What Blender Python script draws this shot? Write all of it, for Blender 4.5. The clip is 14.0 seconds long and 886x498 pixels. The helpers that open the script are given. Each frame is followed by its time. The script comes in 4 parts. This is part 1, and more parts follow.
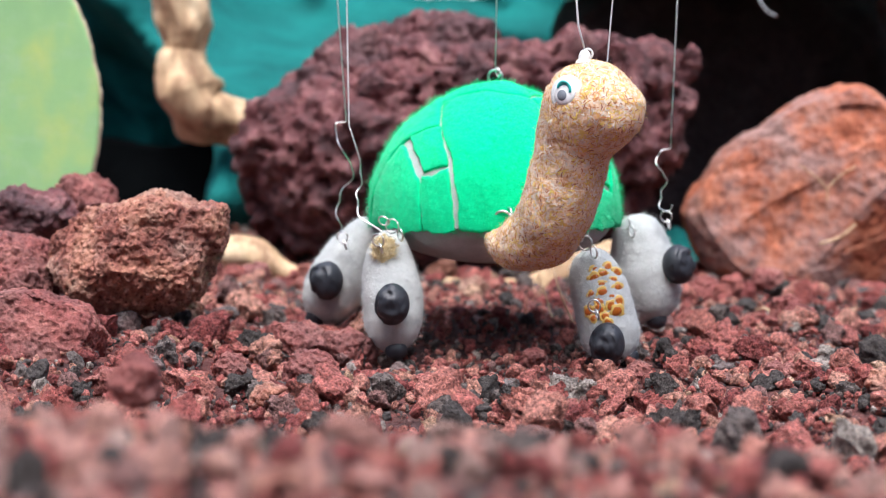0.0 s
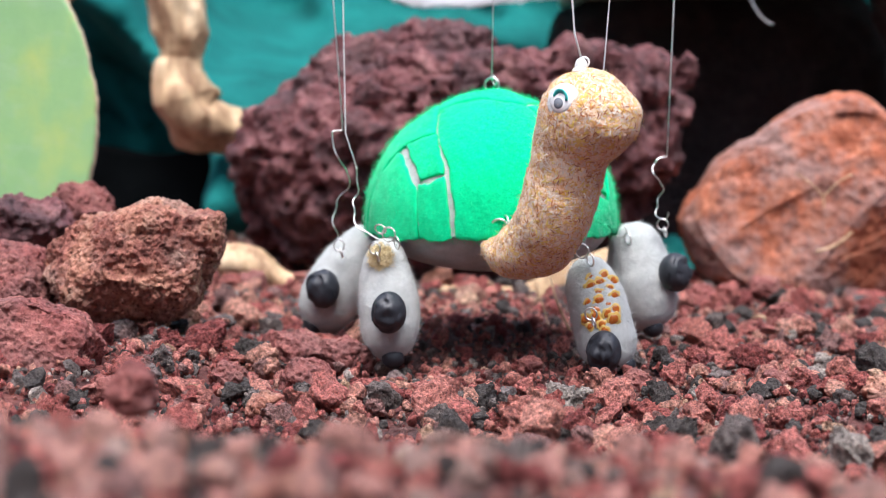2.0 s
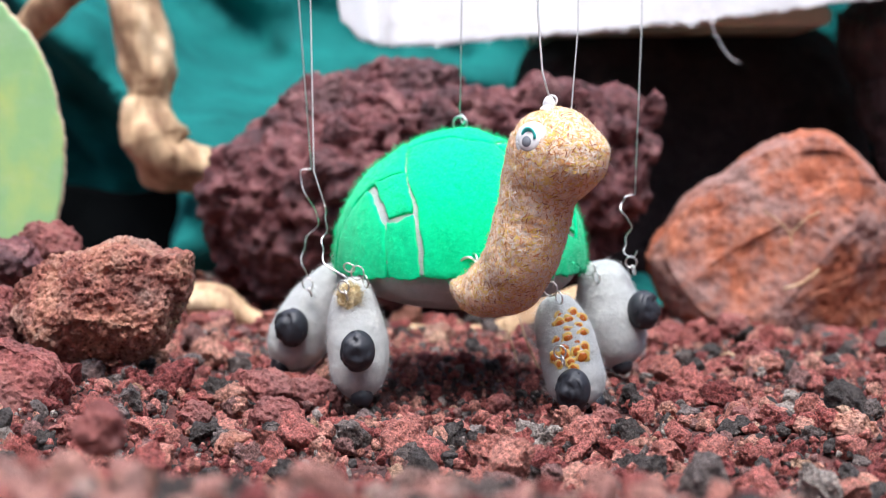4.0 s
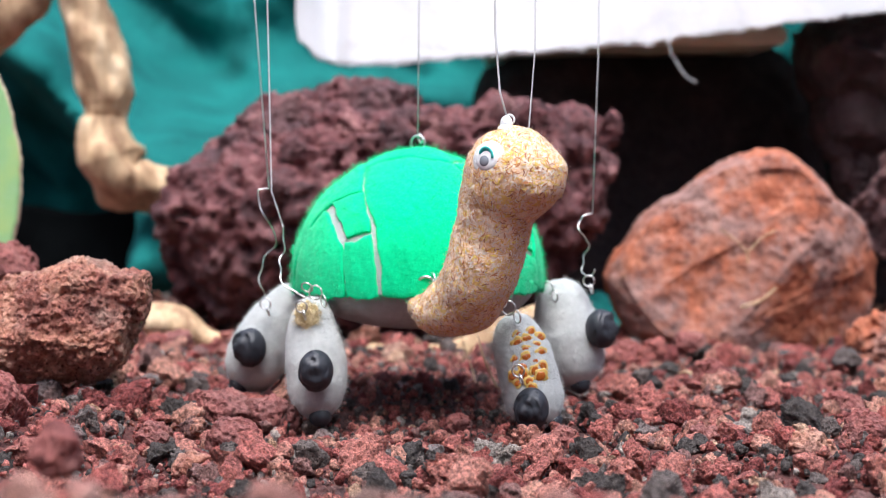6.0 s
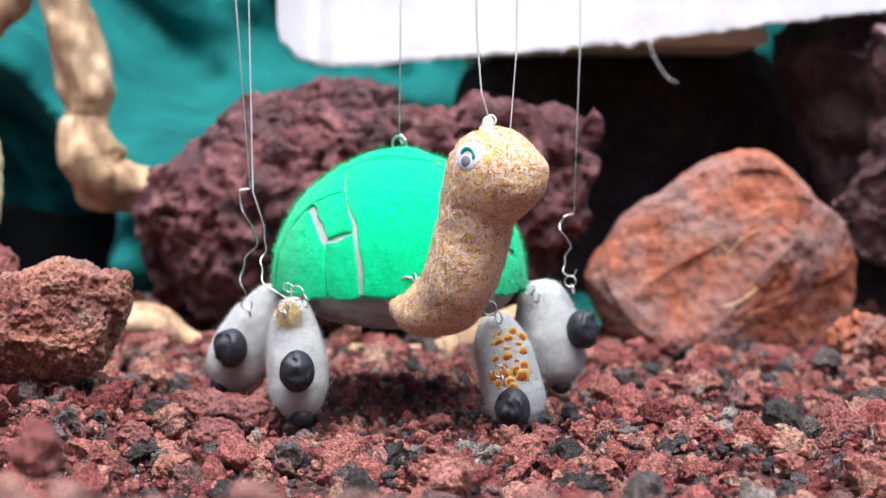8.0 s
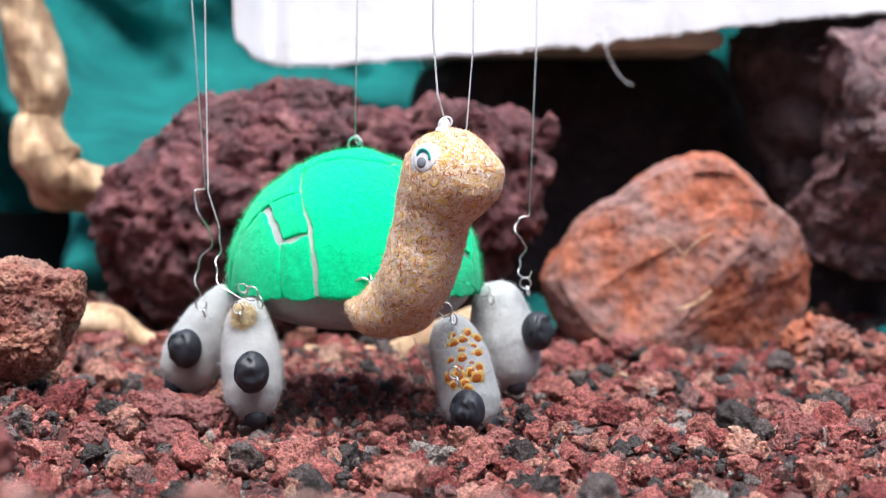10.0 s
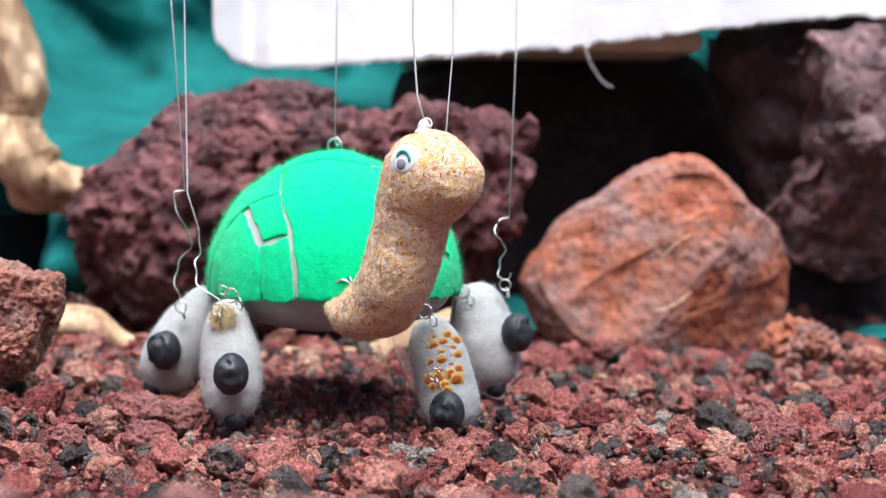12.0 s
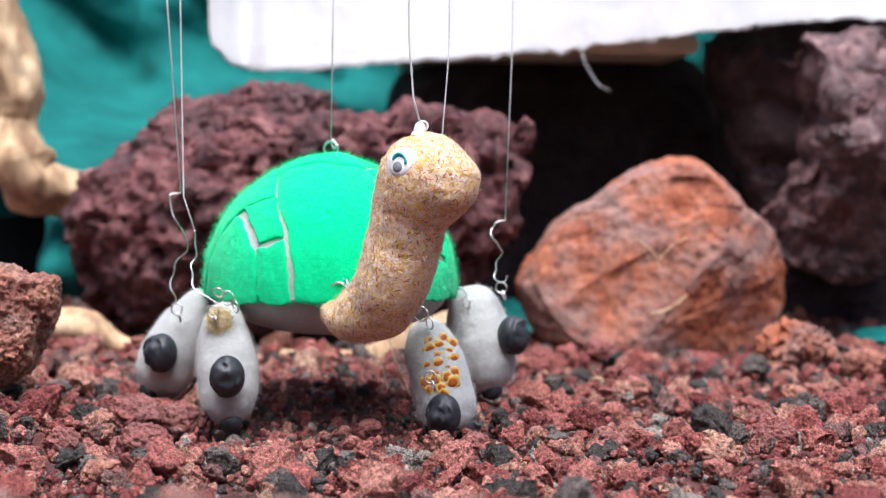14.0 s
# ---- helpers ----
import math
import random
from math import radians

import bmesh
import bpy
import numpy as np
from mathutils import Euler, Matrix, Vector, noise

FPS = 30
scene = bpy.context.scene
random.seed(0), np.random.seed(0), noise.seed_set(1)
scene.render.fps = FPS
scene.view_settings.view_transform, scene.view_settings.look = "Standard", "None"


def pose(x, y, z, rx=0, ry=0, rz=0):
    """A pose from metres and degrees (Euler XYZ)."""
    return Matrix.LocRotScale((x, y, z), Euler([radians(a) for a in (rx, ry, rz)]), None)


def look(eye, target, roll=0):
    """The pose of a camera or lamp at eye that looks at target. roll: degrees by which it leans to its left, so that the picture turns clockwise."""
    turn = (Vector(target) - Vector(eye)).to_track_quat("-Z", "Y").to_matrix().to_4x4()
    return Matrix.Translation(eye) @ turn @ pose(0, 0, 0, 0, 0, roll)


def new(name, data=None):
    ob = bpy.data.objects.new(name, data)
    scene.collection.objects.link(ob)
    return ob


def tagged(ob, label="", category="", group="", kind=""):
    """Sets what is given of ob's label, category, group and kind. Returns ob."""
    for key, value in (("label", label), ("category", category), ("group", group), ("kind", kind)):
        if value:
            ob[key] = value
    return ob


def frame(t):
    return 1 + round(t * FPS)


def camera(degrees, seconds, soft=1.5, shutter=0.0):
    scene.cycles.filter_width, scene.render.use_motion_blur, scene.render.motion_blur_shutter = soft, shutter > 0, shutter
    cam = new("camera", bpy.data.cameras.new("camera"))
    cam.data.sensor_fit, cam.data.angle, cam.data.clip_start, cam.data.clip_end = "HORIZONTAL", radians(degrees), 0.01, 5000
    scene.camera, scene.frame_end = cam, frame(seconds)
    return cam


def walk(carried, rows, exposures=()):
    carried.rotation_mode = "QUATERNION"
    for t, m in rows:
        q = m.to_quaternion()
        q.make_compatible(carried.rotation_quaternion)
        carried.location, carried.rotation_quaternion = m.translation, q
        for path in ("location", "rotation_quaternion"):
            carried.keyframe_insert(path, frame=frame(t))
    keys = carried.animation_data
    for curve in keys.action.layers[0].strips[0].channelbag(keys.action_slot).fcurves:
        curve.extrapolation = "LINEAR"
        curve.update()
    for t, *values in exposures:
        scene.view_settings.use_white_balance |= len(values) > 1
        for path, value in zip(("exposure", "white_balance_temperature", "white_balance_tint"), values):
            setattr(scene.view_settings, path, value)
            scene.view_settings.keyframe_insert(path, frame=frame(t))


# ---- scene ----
# the camera turns on a tripod, low over the gravel
cam = camera(26.0, 14.0, soft=0.8)
cam.data.dof.use_dof = True
cam.data.dof.focus_distance = 0.630
cam.data.dof.aperture_fstop = 15.0
walk(cam, [
    (0, pose(0, 0, 0.1025, 84.921, -0.126, 2.517)),
    (0.5, pose(0, 0, 0.1025, 84.923, -0.154, 2.424)),
    (1, pose(0, 0, 0.1025, 84.995, -0.145, 2.363)),
    (1.5, pose(0, 0, 0.1025, 85.118, -0.044, 2.416)),
    (2, pose(0, 0, 0.1025, 85.164, -0.091, 2.412)),
    (2.5, pose(0, 0, 0.1025, 85.263, -0.091, 2.393)),
    (3, pose(0, 0, 0.1025, 85.519, 0.094, 2.391)),
    (3.5, pose(0, 0, 0.1025, 85.871, 0.289, 2.246)),
    (3.7, pose(0, 0, 0.1025, 86.064, 0.167, 1.933)),
    (5.8, pose(0, 0, 0.1025, 86.844, 0.124, 0.252)),
    (6, pose(0, 0, 0.1025, 86.885, 0.084, 0.208)),
    (6.5, pose(0, 0, 0.1025, 86.915, -0.000, 0.000)),
    (7, pose(0, 0, 0.1025, 86.913, 0.007, -0.223)),
    (7.2, pose(0, 0, 0.1025, 86.895, 0.074, -0.164)),
    (9.5, pose(0, 0, 0.1025, 86.907, -0.215, -1.295)),
    (10, pose(0, 0, 0.1025, 86.939, -0.293, -1.658)),
    (10.5, pose(0, 0, 0.1025, 86.979, -0.284, -1.896)),
    (11, pose(0, 0, 0.1025, 87.022, -0.269, -2.048)),
    (11.5, pose(0, 0, 0.1025, 87.009, -0.225, -2.181)),
    (12, pose(0, 0, 0.1025, 86.992, -0.351, -2.261)),
    (12.5, pose(0, 0, 0.1025, 87.000, -0.309, -2.295)),
    (13, pose(0, 0, 0.1025, 87.052, -0.297, -2.274)),
    (13.5, pose(0, 0, 0.1025, 87.072, -0.321, -2.297)),
    (14, pose(0, 0, 0.1025, 87.072, -0.340, -2.376)),
], exposures=[(0, 1.36, 6120, 11.5), (14, 1.36, 6120, 11.5)])

# ---- light: overcast daylight ----
world = bpy.data.worlds.new("sky")
scene.world = world
world.use_nodes = True
wn = world.node_tree.nodes
sky = wn.new("ShaderNodeTexSky")
sky.sky_type = "NISHITA"
sky.sun_disc = False
sky.sun_elevation, sky.sun_rotation = radians(68), radians(197)
sky.dust_density, sky.air_density = 4.0, 1.0
wn["Background"].inputs["Strength"].default_value = 0.13
world.node_tree.links.new(sky.outputs[0], wn["Background"].inputs["Color"])
sun = new("sun", bpy.data.lights.new("sun", "SUN"))
sun.data.energy, sun.data.angle, sun.data.color = 1.5, radians(40), (1.0, 0.99, 0.97)
sun.matrix_world = look((0.35, -0.45, 3.0), (0, 0.7, 0))


# ---- materials ----
def shader(name, rough=0.85):
    m = bpy.data.materials.new(name)
    m.use_nodes = True
    nt = m.node_tree
    b = nt.nodes["Principled BSDF"]
    b.inputs["Roughness"].default_value = rough
    return m, nt, b


def node(nt, kind, **sets):
    n = nt.nodes.new(kind)
    for k, v in sets.items():
        if k in n.inputs:
            n.inputs[k].default_value = v
    return n


def ramp(nt, source, stops, constant=False):
    n = nt.nodes.new("ShaderNodeValToRGB")
    e = n.color_ramp.elements
    while len(e) < len(stops):
        e.new(0.5)
    for el, (p, c) in zip(e, stops):
        el.position, el.color = p, (*c, 1)
    if constant:
        n.color_ramp.interpolation = "CONSTANT"
    nt.links.new(source, n.inputs[0])
    return n.outputs[0]


def mix(nt, kind, fac, a, b):
    n = nt.nodes.new("ShaderNodeMix")
    n.data_type, n.blend_type = "RGBA", kind
    for sock, v in ((n.inputs[0], fac), (n.inputs[6], a), (n.inputs[7], b)):
        if isinstance(v, (int, float)):
            sock.default_value = v
        elif isinstance(v, tuple):
            sock.default_value = (*v, 1)
        else:
            nt.links.new(v, sock)
    return n.outputs[2]


def tex(nt, scale, detail=4.0, rough=0.6, stretch=None):
    n = node(nt, "ShaderNodeTexNoise", Scale=scale, Detail=detail, Roughness=rough)
    g = nt.nodes.new("ShaderNodeTexCoord")
    if stretch:
        mp = nt.nodes.new("ShaderNodeMapping")
        mp.inputs["Scale"].default_value = stretch
        nt.links.new(g.outputs["Object"], mp.inputs[0])
        nt.links.new(mp.outputs[0], n.inputs["Vector"])
    else:
        nt.links.new(g.outputs["Object"], n.inputs["Vector"])
    return n.outputs["Fac"]


def cells(nt, scale, feature="F1"):
    n = node(nt, "ShaderNodeTexVoronoi", Scale=scale)
    n.feature = feature
    g = nt.nodes.new("ShaderNodeTexCoord")
    nt.links.new(g.outputs["Object"], n.inputs["Vector"])
    return n.outputs["Distance"]


def bumps(nt, b, layers):
    last = None
    for height, strength, dist in layers:
        n = node(nt, "ShaderNodeBump", Strength=strength, Distance=dist)
        nt.links.new(height, n.inputs["Height"])
        if last:
            nt.links.new(last, n.inputs["Normal"])
        last = n.outputs[0]
    nt.links.new(last, b.inputs["Normal"])


def rock_material(name, stops, patch, patch_amount=0.5, grain=700.0, pores=260.0, rough=0.88, bump=1.0, grit=0.75):
    m, nt, b = shader(name, rough)
    base = ramp(nt, tex(nt, 55, 6, 0.68), stops)
    lichen = ramp(nt, tex(nt, 28, 5, 0.7), [(0.45, (0, 0, 0)), (0.6, (patch_amount,) * 3)])
    c = mix(nt, "MIX", lichen, base, patch)
    c = mix(nt, "MULTIPLY", grit, c, ramp(nt, tex(nt, grain, 5, 0.75), [(0.3, (0.45, 0.42, 0.42)), (0.62, (1.3, 1.28, 1.25))]))
    c = mix(nt, "MULTIPLY", grit, c, ramp(nt, cells(nt, pores), [(0.12, (0.35, 0.3, 0.3)), (0.34, (1, 1, 1))]))
    nt.links.new(c, b.inputs["Base Color"])
    b.inputs["Specular IOR Level"].default_value = 0.3
    bumps(nt, b, [(tex(nt, 140, 6, 0.7), 0.7 * bump, 0.004), (cells(nt, pores), 0.6 * bump, 0.002), (tex(nt, grain, 4, 0.7), 0.6 * bump, 0.001)])
    return m


def pebble_material(name="pebble_scoria", dust=0.0):
    m, nt, b = shader(name, 0.85)
    g = nt.nodes.new("ShaderNodeNewGeometry")
    c = ramp(nt, g.outputs["Random Per Island"], [
        (0.0, (0.40, 0.118, 0.104)), (0.12, (0.51, 0.205, 0.17)), (0.22, (0.27, 0.072, 0.068)), (0.35, (0.56, 0.255, 0.205)),
        (0.43, (0.082, 0.073, 0.07)), (0.54, (0.28, 0.155, 0.144)), (0.62, (0.165, 0.14, 0.132)), (0.73, (0.47, 0.164, 0.142)),
        (0.88, (0.56, 0.29, 0.225)), (0.96, (0.62, 0.41, 0.29)), (0.972, (0.4, 0.36, 0.33))], True)
    if dust:
        c = mix(nt, "MIX", dust, c, (0.58, 0.36, 0.31))
    c = mix(nt, "MULTIPLY", 0.8, c, ramp(nt, tex(nt, 650, 6, 0.8), [(0.38, (0.28, 0.25, 0.25)), (0.62, (1.82, 1.76, 1.7))]))
    c = mix(nt, "MULTIPLY", 0.8, c, ramp(nt, cells(nt, 850), [(0.12, (0.16, 0.12, 0.12)), (0.3, (1.15, 1.14, 1.14))]))
    nt.links.new(c, b.inputs["Base Color"])
    b.inputs["Specular IOR Level"].default_value = 0.4
    bumps(nt, b, [(tex(nt, 500, 5, 0.75), 1.0, 0.003), (cells(nt, 850), 1.0, 0.0014), (tex(nt, 3200, 3, 0.8), 1.0, 0.0007)])
    return m


def felt_material(name, stops, scale=350.0, spots=None, sheen=0.15):
    m, nt, b = shader(name, 0.95)
    c = ramp(nt, tex(nt, scale, 6, 0.75), stops)
    if spots:
        c = mix(nt, "MIX", ramp(nt, tex(nt, 900, 3, 0.6, (1, 1, 0.35)), [(0.5, (0, 0, 0)), (0.62, (0.85,) * 3)]), c, spots)
    c = mix(nt, "MULTIPLY", 0.5, c, ramp(nt, tex(nt, 90, 3), [(0.3, (0.82,) * 3), (0.7, (1.08,) * 3)]))
    nt.links.new(c, b.inputs["Base Color"])
    b.inputs["Sheen Weight"].default_value = sheen
    b.inputs["Specular IOR Level"].default_value = 0.1
    bumps(nt, b, [(tex(nt, 260, 4), 0.35, 0.002), (tex(nt, 2200, 3, 0.8), 0.5, 0.0006)])
    return m


def plain(name, color, rough=0.5, metal=0.0, wear=200.0):
    m, nt, b = shader(name, rough)
    c = mix(nt, "MULTIPLY", 0.5, color, ramp(nt, tex(nt, wear, 4), [(0.3, (0.75,) * 3), (0.7, (1.15,) * 3)]))
    nt.links.new(c, b.inputs["Base Color"])
    b.inputs["Metallic"].default_value = metal
    return m


def cloth_material(name, dark, light, weave=1400.0):
    m, nt, b = shader(name, 0.9)
    c = ramp(nt, tex(nt, 22, 5), [(0.3, dark), (0.7, light)])
    nt.links.new(c, b.inputs["Base Color"])
    b.inputs["Specular IOR Level"].default_value = 0.15
    bumps(nt, b, [(tex(nt, 70, 4), 0.4, 0.004), (tex(nt, weave, 2), 0.4, 0.0006)])
    return m


SCORIA = rock_material("scoria_purple", [(0.34, (0.06, 0.02, 0.023)), (0.5, (0.185, 0.066, 0.07)), (0.66, (0.34, 0.16, 0.155))], (0.065, 0.04, 0.044), 0.7, pores=200.0, rough=0.55)
SCORIA_RED = rock_material("scoria_red", [(0.28, (0.14, 0.042, 0.04)), (0.5, (0.3, 0.1, 0.09)), (0.72, (0.43, 0.2, 0.17))], (0.17, 0.1, 0.095), 0.5, pores=420.0)
SCORIA_BROWN = rock_material("scoria_brown", [(0.32, (0.14, 0.05, 0.042)), (0.46, (0.33, 0.13, 0.1)), (0.58, (0.44, 0.21, 0.145)), (0.7, (0.5, 0.32, 0.23))], (0.42, 0.33, 0.27), 0.5, grain=520.0, pores=420.0, grit=1.0)
TERRACOTTA = rock_material("terracotta_stone", [(0.3, (0.2, 0.056, 0.03)), (0.5, (0.36, 0.115, 0.062)), (0.7, (0.43, 0.175, 0.105))], (0.27, 0.2, 0.19), 0.7, grain=260.0, pores=120.0, bump=0.3, grit=0.65)
# the darker tone holds the rock's shade, the pale stops its highlights
PLUM_SHADED = rock_material("plum_rock", [(0.3, (0.025, 0.011, 0.012)), (0.5, (0.065, 0.029, 0.031)), (0.72, (0.15, 0.078, 0.078))], (0.2, 0.13, 0.125), 0.3, rough=0.42)
PLUM_LIT = rock_material("plum_lit", [(0.3, (0.035, 0.012, 0.014)), (0.44, (0.085, 0.033, 0.036)), (0.56, (0.24, 0.12, 0.12)), (0.68, (0.46, 0.31, 0.3))], (0.05, 0.025, 0.027), 0.6, rough=0.32)
PLUM_LIT.node_tree.nodes["Principled BSDF"].inputs["Specular IOR Level"].default_value = 0.7
PLUM_SHADED.node_tree.nodes["Principled BSDF"].inputs["Specular IOR Level"].default_value = 0.6
# the hollow's shade is put into this near-black; the twig shares it
SHADE_AND_TWIG = rock_material("shade_and_twig", [(0.28, (0.032, 0.028, 0.03)), (0.5, (0.055, 0.045, 0.048)), (0.72, (0.09, 0.066, 0.068))], (0.025, 0.02, 0.021), 0.4)
PEBBLE = pebble_material()
DUSTY_PEBBLE = pebble_material("dusty_scoria", 0.55)
EARTH = rock_material("red_grit", [(0.28, (0.07, 0.025, 0.022)), (0.5, (0.16, 0.05, 0.043)), (0.72, (0.2, 0.085, 0.07))], (0.05, 0.04, 0.04), 0.7, grain=900.0, pores=330.0)
GREEN_FELT = felt_material("green_felt", [(0.3, (0.002, 0.6, 0.235)), (0.7, (0.012, 0.78, 0.34))], 500, None, 0.18)
GREY_FELT = felt_material("grey_felt", [(0.3, (0.43, 0.45, 0.44)), (0.7, (0.54, 0.56, 0.55))], 300)


def wool_material():
    m, nt, b = shader("speckled_wool", 0.95)
    c = ramp(nt, tex(nt, 130, 4, 0.6), [(0.35, (0.8, 0.56, 0.38)), (0.5, (0.85, 0.66, 0.47)), (0.66, (0.88, 0.77, 0.63))])
    c = mix(nt, "MIX", ramp(nt, tex(nt, 420, 3, 0.6), [(0.5, (0, 0, 0)), (0.62, (0.7,) * 3)]), c, (0.78, 0.7, 0.62))
    c = mix(nt, "MIX", ramp(nt, tex(nt, 510, 3, 0.6, (1, 1.2, 0.8)), [(0.52, (0, 0, 0)), (0.62, (0.6,) * 3)]), c, (0.66, 0.32, 0.1))
    c = mix(nt, "MIX", ramp(nt, tex(nt, 350, 3, 0.6, (0.8, 1, 1.3)), [(0.55, (0, 0, 0)), (0.62, (0.8,) * 3)]), c, (0.74, 0.5, 0.08))
    c = mix(nt, "MIX", ramp(nt, tex(nt, 560, 3, 0.6, (1.3, 1, 0.9)), [(0.6, (0, 0, 0)), (0.68, (0.4,) * 3)]), c, (0.36, 0.15, 0.09))
    g = nt.nodes.new("ShaderNodeTexCoord")
    zz = nt.nodes.new("ShaderNodeSeparateXYZ")
    nt.links.new(g.outputs["Object"], zz.inputs[0])
    crown = ramp(nt, zz.outputs[2], [(0.094, (0, 0, 0)), (0.110, (0.3,) * 3)])
    c = mix(nt, "MIX", crown, c, mix(nt, "MIX", tex(nt, 500, 3), (0.7, 0.42, 0.12), (0.78, 0.6, 0.22)))
    c = mix(nt, "MULTIPLY", 0.7, c, ramp(nt, tex(nt, 75, 3, 0.6), [(0.36, (0.88, 0.78, 0.7)), (0.56, (1.18, 1.16, 1.13))]))
    nt.links.new(c, b.inputs["Base Color"])
    b.inputs["Sheen Weight"].default_value = 0.25
    b.inputs["Specular IOR Level"].default_value = 0.1
    bumps(nt, b, [(tex(nt, 300, 4), 0.5, 0.002), (tex(nt, 1800, 3, 0.8), 0.6, 0.0007)])
    return m


def strand_material():
    m, nt, b = shader("wool_strands", 0.95)
    g = nt.nodes.new("ShaderNodeNewGeometry")
    c = ramp(nt, g.outputs["Random Per Island"], [(0.0, (0.74, 0.46, 0.26)), (0.2, (0.86, 0.79, 0.7)), (0.44, (0.78, 0.44, 0.14)), (0.58, (0.58, 0.24, 0.1)),
                                                  (0.68, (0.86, 0.66, 0.16)), (0.83, (0.8, 0.6, 0.46)), (0.95, (0.42, 0.17, 0.11))], True)
    nt.links.new(c, b.inputs["Base Color"])
    b.inputs["Sheen Weight"].default_value = 0.25
    b.inputs["Specular IOR Level"].default_value = 0.1
    return m


WOOL = wool_material()
STRANDS = strand_material()
WIRE = plain("silver_wire", (0.75, 0.74, 0.72), 0.3, 1.0)
NYLON, ntn, bn = shader("nylon_line", 0.25)
bn.inputs["Base Color"].default_value = (0.86, 0.87, 0.88, 1)
bn.inputs["Transmission Weight"].default_value = 0.35
EYE_WHITE = plain("eye_white", (0.82, 0.84, 0.84), 0.25)
EYE_TEAL = plain("eye_teal_paint", (0.05, 0.5, 0.46), 0.3)
PUPIL = plain("pupil_grey", (0.2, 0.22, 0.25), 0.15)
RUBBER = plain("black_rubber", (0.024, 0.027, 0.035), 0.5, wear=900)
PALE_WOOL = felt_material("pale_yellow_wool", [(0.3, (0.68, 0.52, 0.24)), (0.7, (0.78, 0.7, 0.5))], 500)
AMBER = plain("amber_bead", (0.44, 0.115, 0.015), 0.12, wear=600)
YELLOW_BEAD = plain("yellow_bead", (0.72, 0.48, 0.12), 0.3, wear=900)
TEAL = cloth_material("teal_cloth", (0.006, 0.088, 0.084), (0.012, 0.175, 0.16))
# near-black in place of the deep shade below the teal bulge
VOID_SHADE = cloth_material("void_shade", (0.0018, 0.0026, 0.003), (0.004, 0.005, 0.0055))
VOID_SHADE.node_tree.nodes["Principled BSDF"].inputs["Specular IOR Level"].default_value = 0.02
WHITE = cloth_material("white_cotton", (0.74, 0.76, 0.78), (0.82, 0.83, 0.84), 2200)
BLOCKER = plain("blocker_grey", (0.42, 0.43, 0.44), 0.9, wear=6)
CARD = plain("bare_card", (0.62, 0.5, 0.34), 0.8, wear=300)
BOARD = plain("pale_board", (0.72, 0.63, 0.46), 0.7, wear=60)


def wood_material():
    m, nt, b = shader("bleached_wood", 0.7)
    c = ramp(nt, tex(nt, 60, 6, 0.65, (1, 1, 0.3)), [(0.32, (0.2, 0.1, 0.05)), (0.43, (0.46, 0.3, 0.17)), (0.54, (0.62, 0.44, 0.26)), (0.68, (0.72, 0.57, 0.38))])
    c = mix(nt, "MULTIPLY", 0.6, c, ramp(nt, tex(nt, 300, 4, 0.7, (1, 1, 0.15)), [(0.3, (0.6, 0.55, 0.5)), (0.6, (1.1,) * 3)]))
    nt.links.new(c, b.inputs["Base Color"])
    bumps(nt, b, [(tex(nt, 90, 5, 0.6, (1, 1, 0.3)), 0.6, 0.006), (tex(nt, 500, 3, 0.6, (1, 1, 0.1)), 0.4, 0.001)])
    return m


def leaf_material():
    m, nt, b = shader("painted_card", 0.75)
    c = ramp(nt, tex(nt, 17, 4, 0.6, (1.2, 1, 0.8)), [(0.4, (0.25, 0.48, 0.22)), (0.56, (0.31, 0.55, 0.23)), (0.74, (0.52, 0.63, 0.17))])
    c = mix(nt, "MIX", ramp(nt, tex(nt, 60, 5, 0.7, (0.7, 1, 1.3)), [(0.5, (0, 0, 0)), (0.7, (0.3,) * 3)]), c, (0.42, 0.58, 0.4))
    nt.links.new(c, b.inputs["Base Color"])
    bumps(nt, b, [(tex(nt, 45, 4, 0.6, (0.6, 1, 1.5)), 0.2, 0.002), (tex(nt, 700, 3), 0.3, 0.0006)])
    return m


WOOD = wood_material()
LEAF = leaf_material()


# ---- mesh helpers ----
def mesh_of(name, verts, faces, material, smooth=True):
    me = bpy.data.meshes.new(name)
    me.from_pydata([tuple(v) for v in verts], [], [tuple(int(i) for i in f) for f in faces])
    for m in material if isinstance(material, (list, tuple)) else [material]:
        me.materials.append(m)
    me.polygons.foreach_set("use_smooth", [smooth] * len(me.polygons))
    me.update()
    return me


def thing(name, me, label, category, group="", kind=""):
    return tagged(new(name, me), label, category, group, kind)


def base(name, at, label, category):
    ob = new(name)
    ob.location = at
    ob.empty_display_size = 0.02
    return tagged(ob, label, category)


def part(name, me, parent, label="", kind=""):
    """A mesh in world coordinates, hung under a thing or a part."""
    ob = new(name, me)
    ob.parent = parent
    if parent.data is None:
        ob.location = -parent.location
    return tagged(ob, label, kind=kind)


def both(*pieces):
    """Several (verts, faces) as one."""
    vs, fs, n = [], [], 0
    for v, f in pieces:
        vs += [tuple(p) for p in v]
        fs += [tuple(i + n for i in q) for q in f]
        n += len(v)
    return vs, fs


BALLS = {}


def ball(sub):
    if sub not in BALLS:
        bm = bmesh.new()
        bmesh.ops.create_icosphere(bm, subdivisions=sub, radius=1)
        bm.verts.ensure_lookup_table()
        BALLS[sub] = (np.array([v.co[:] for v in bm.verts]), np.array([[v.index for v in f.verts] for f in bm.faces]))
        bm.free()
    return BALLS[sub]


def smooth01(a, b, x):
    t = np.clip((x - a) / (b - a), 0, 1)
    return t * t * (3 - 2 * t)


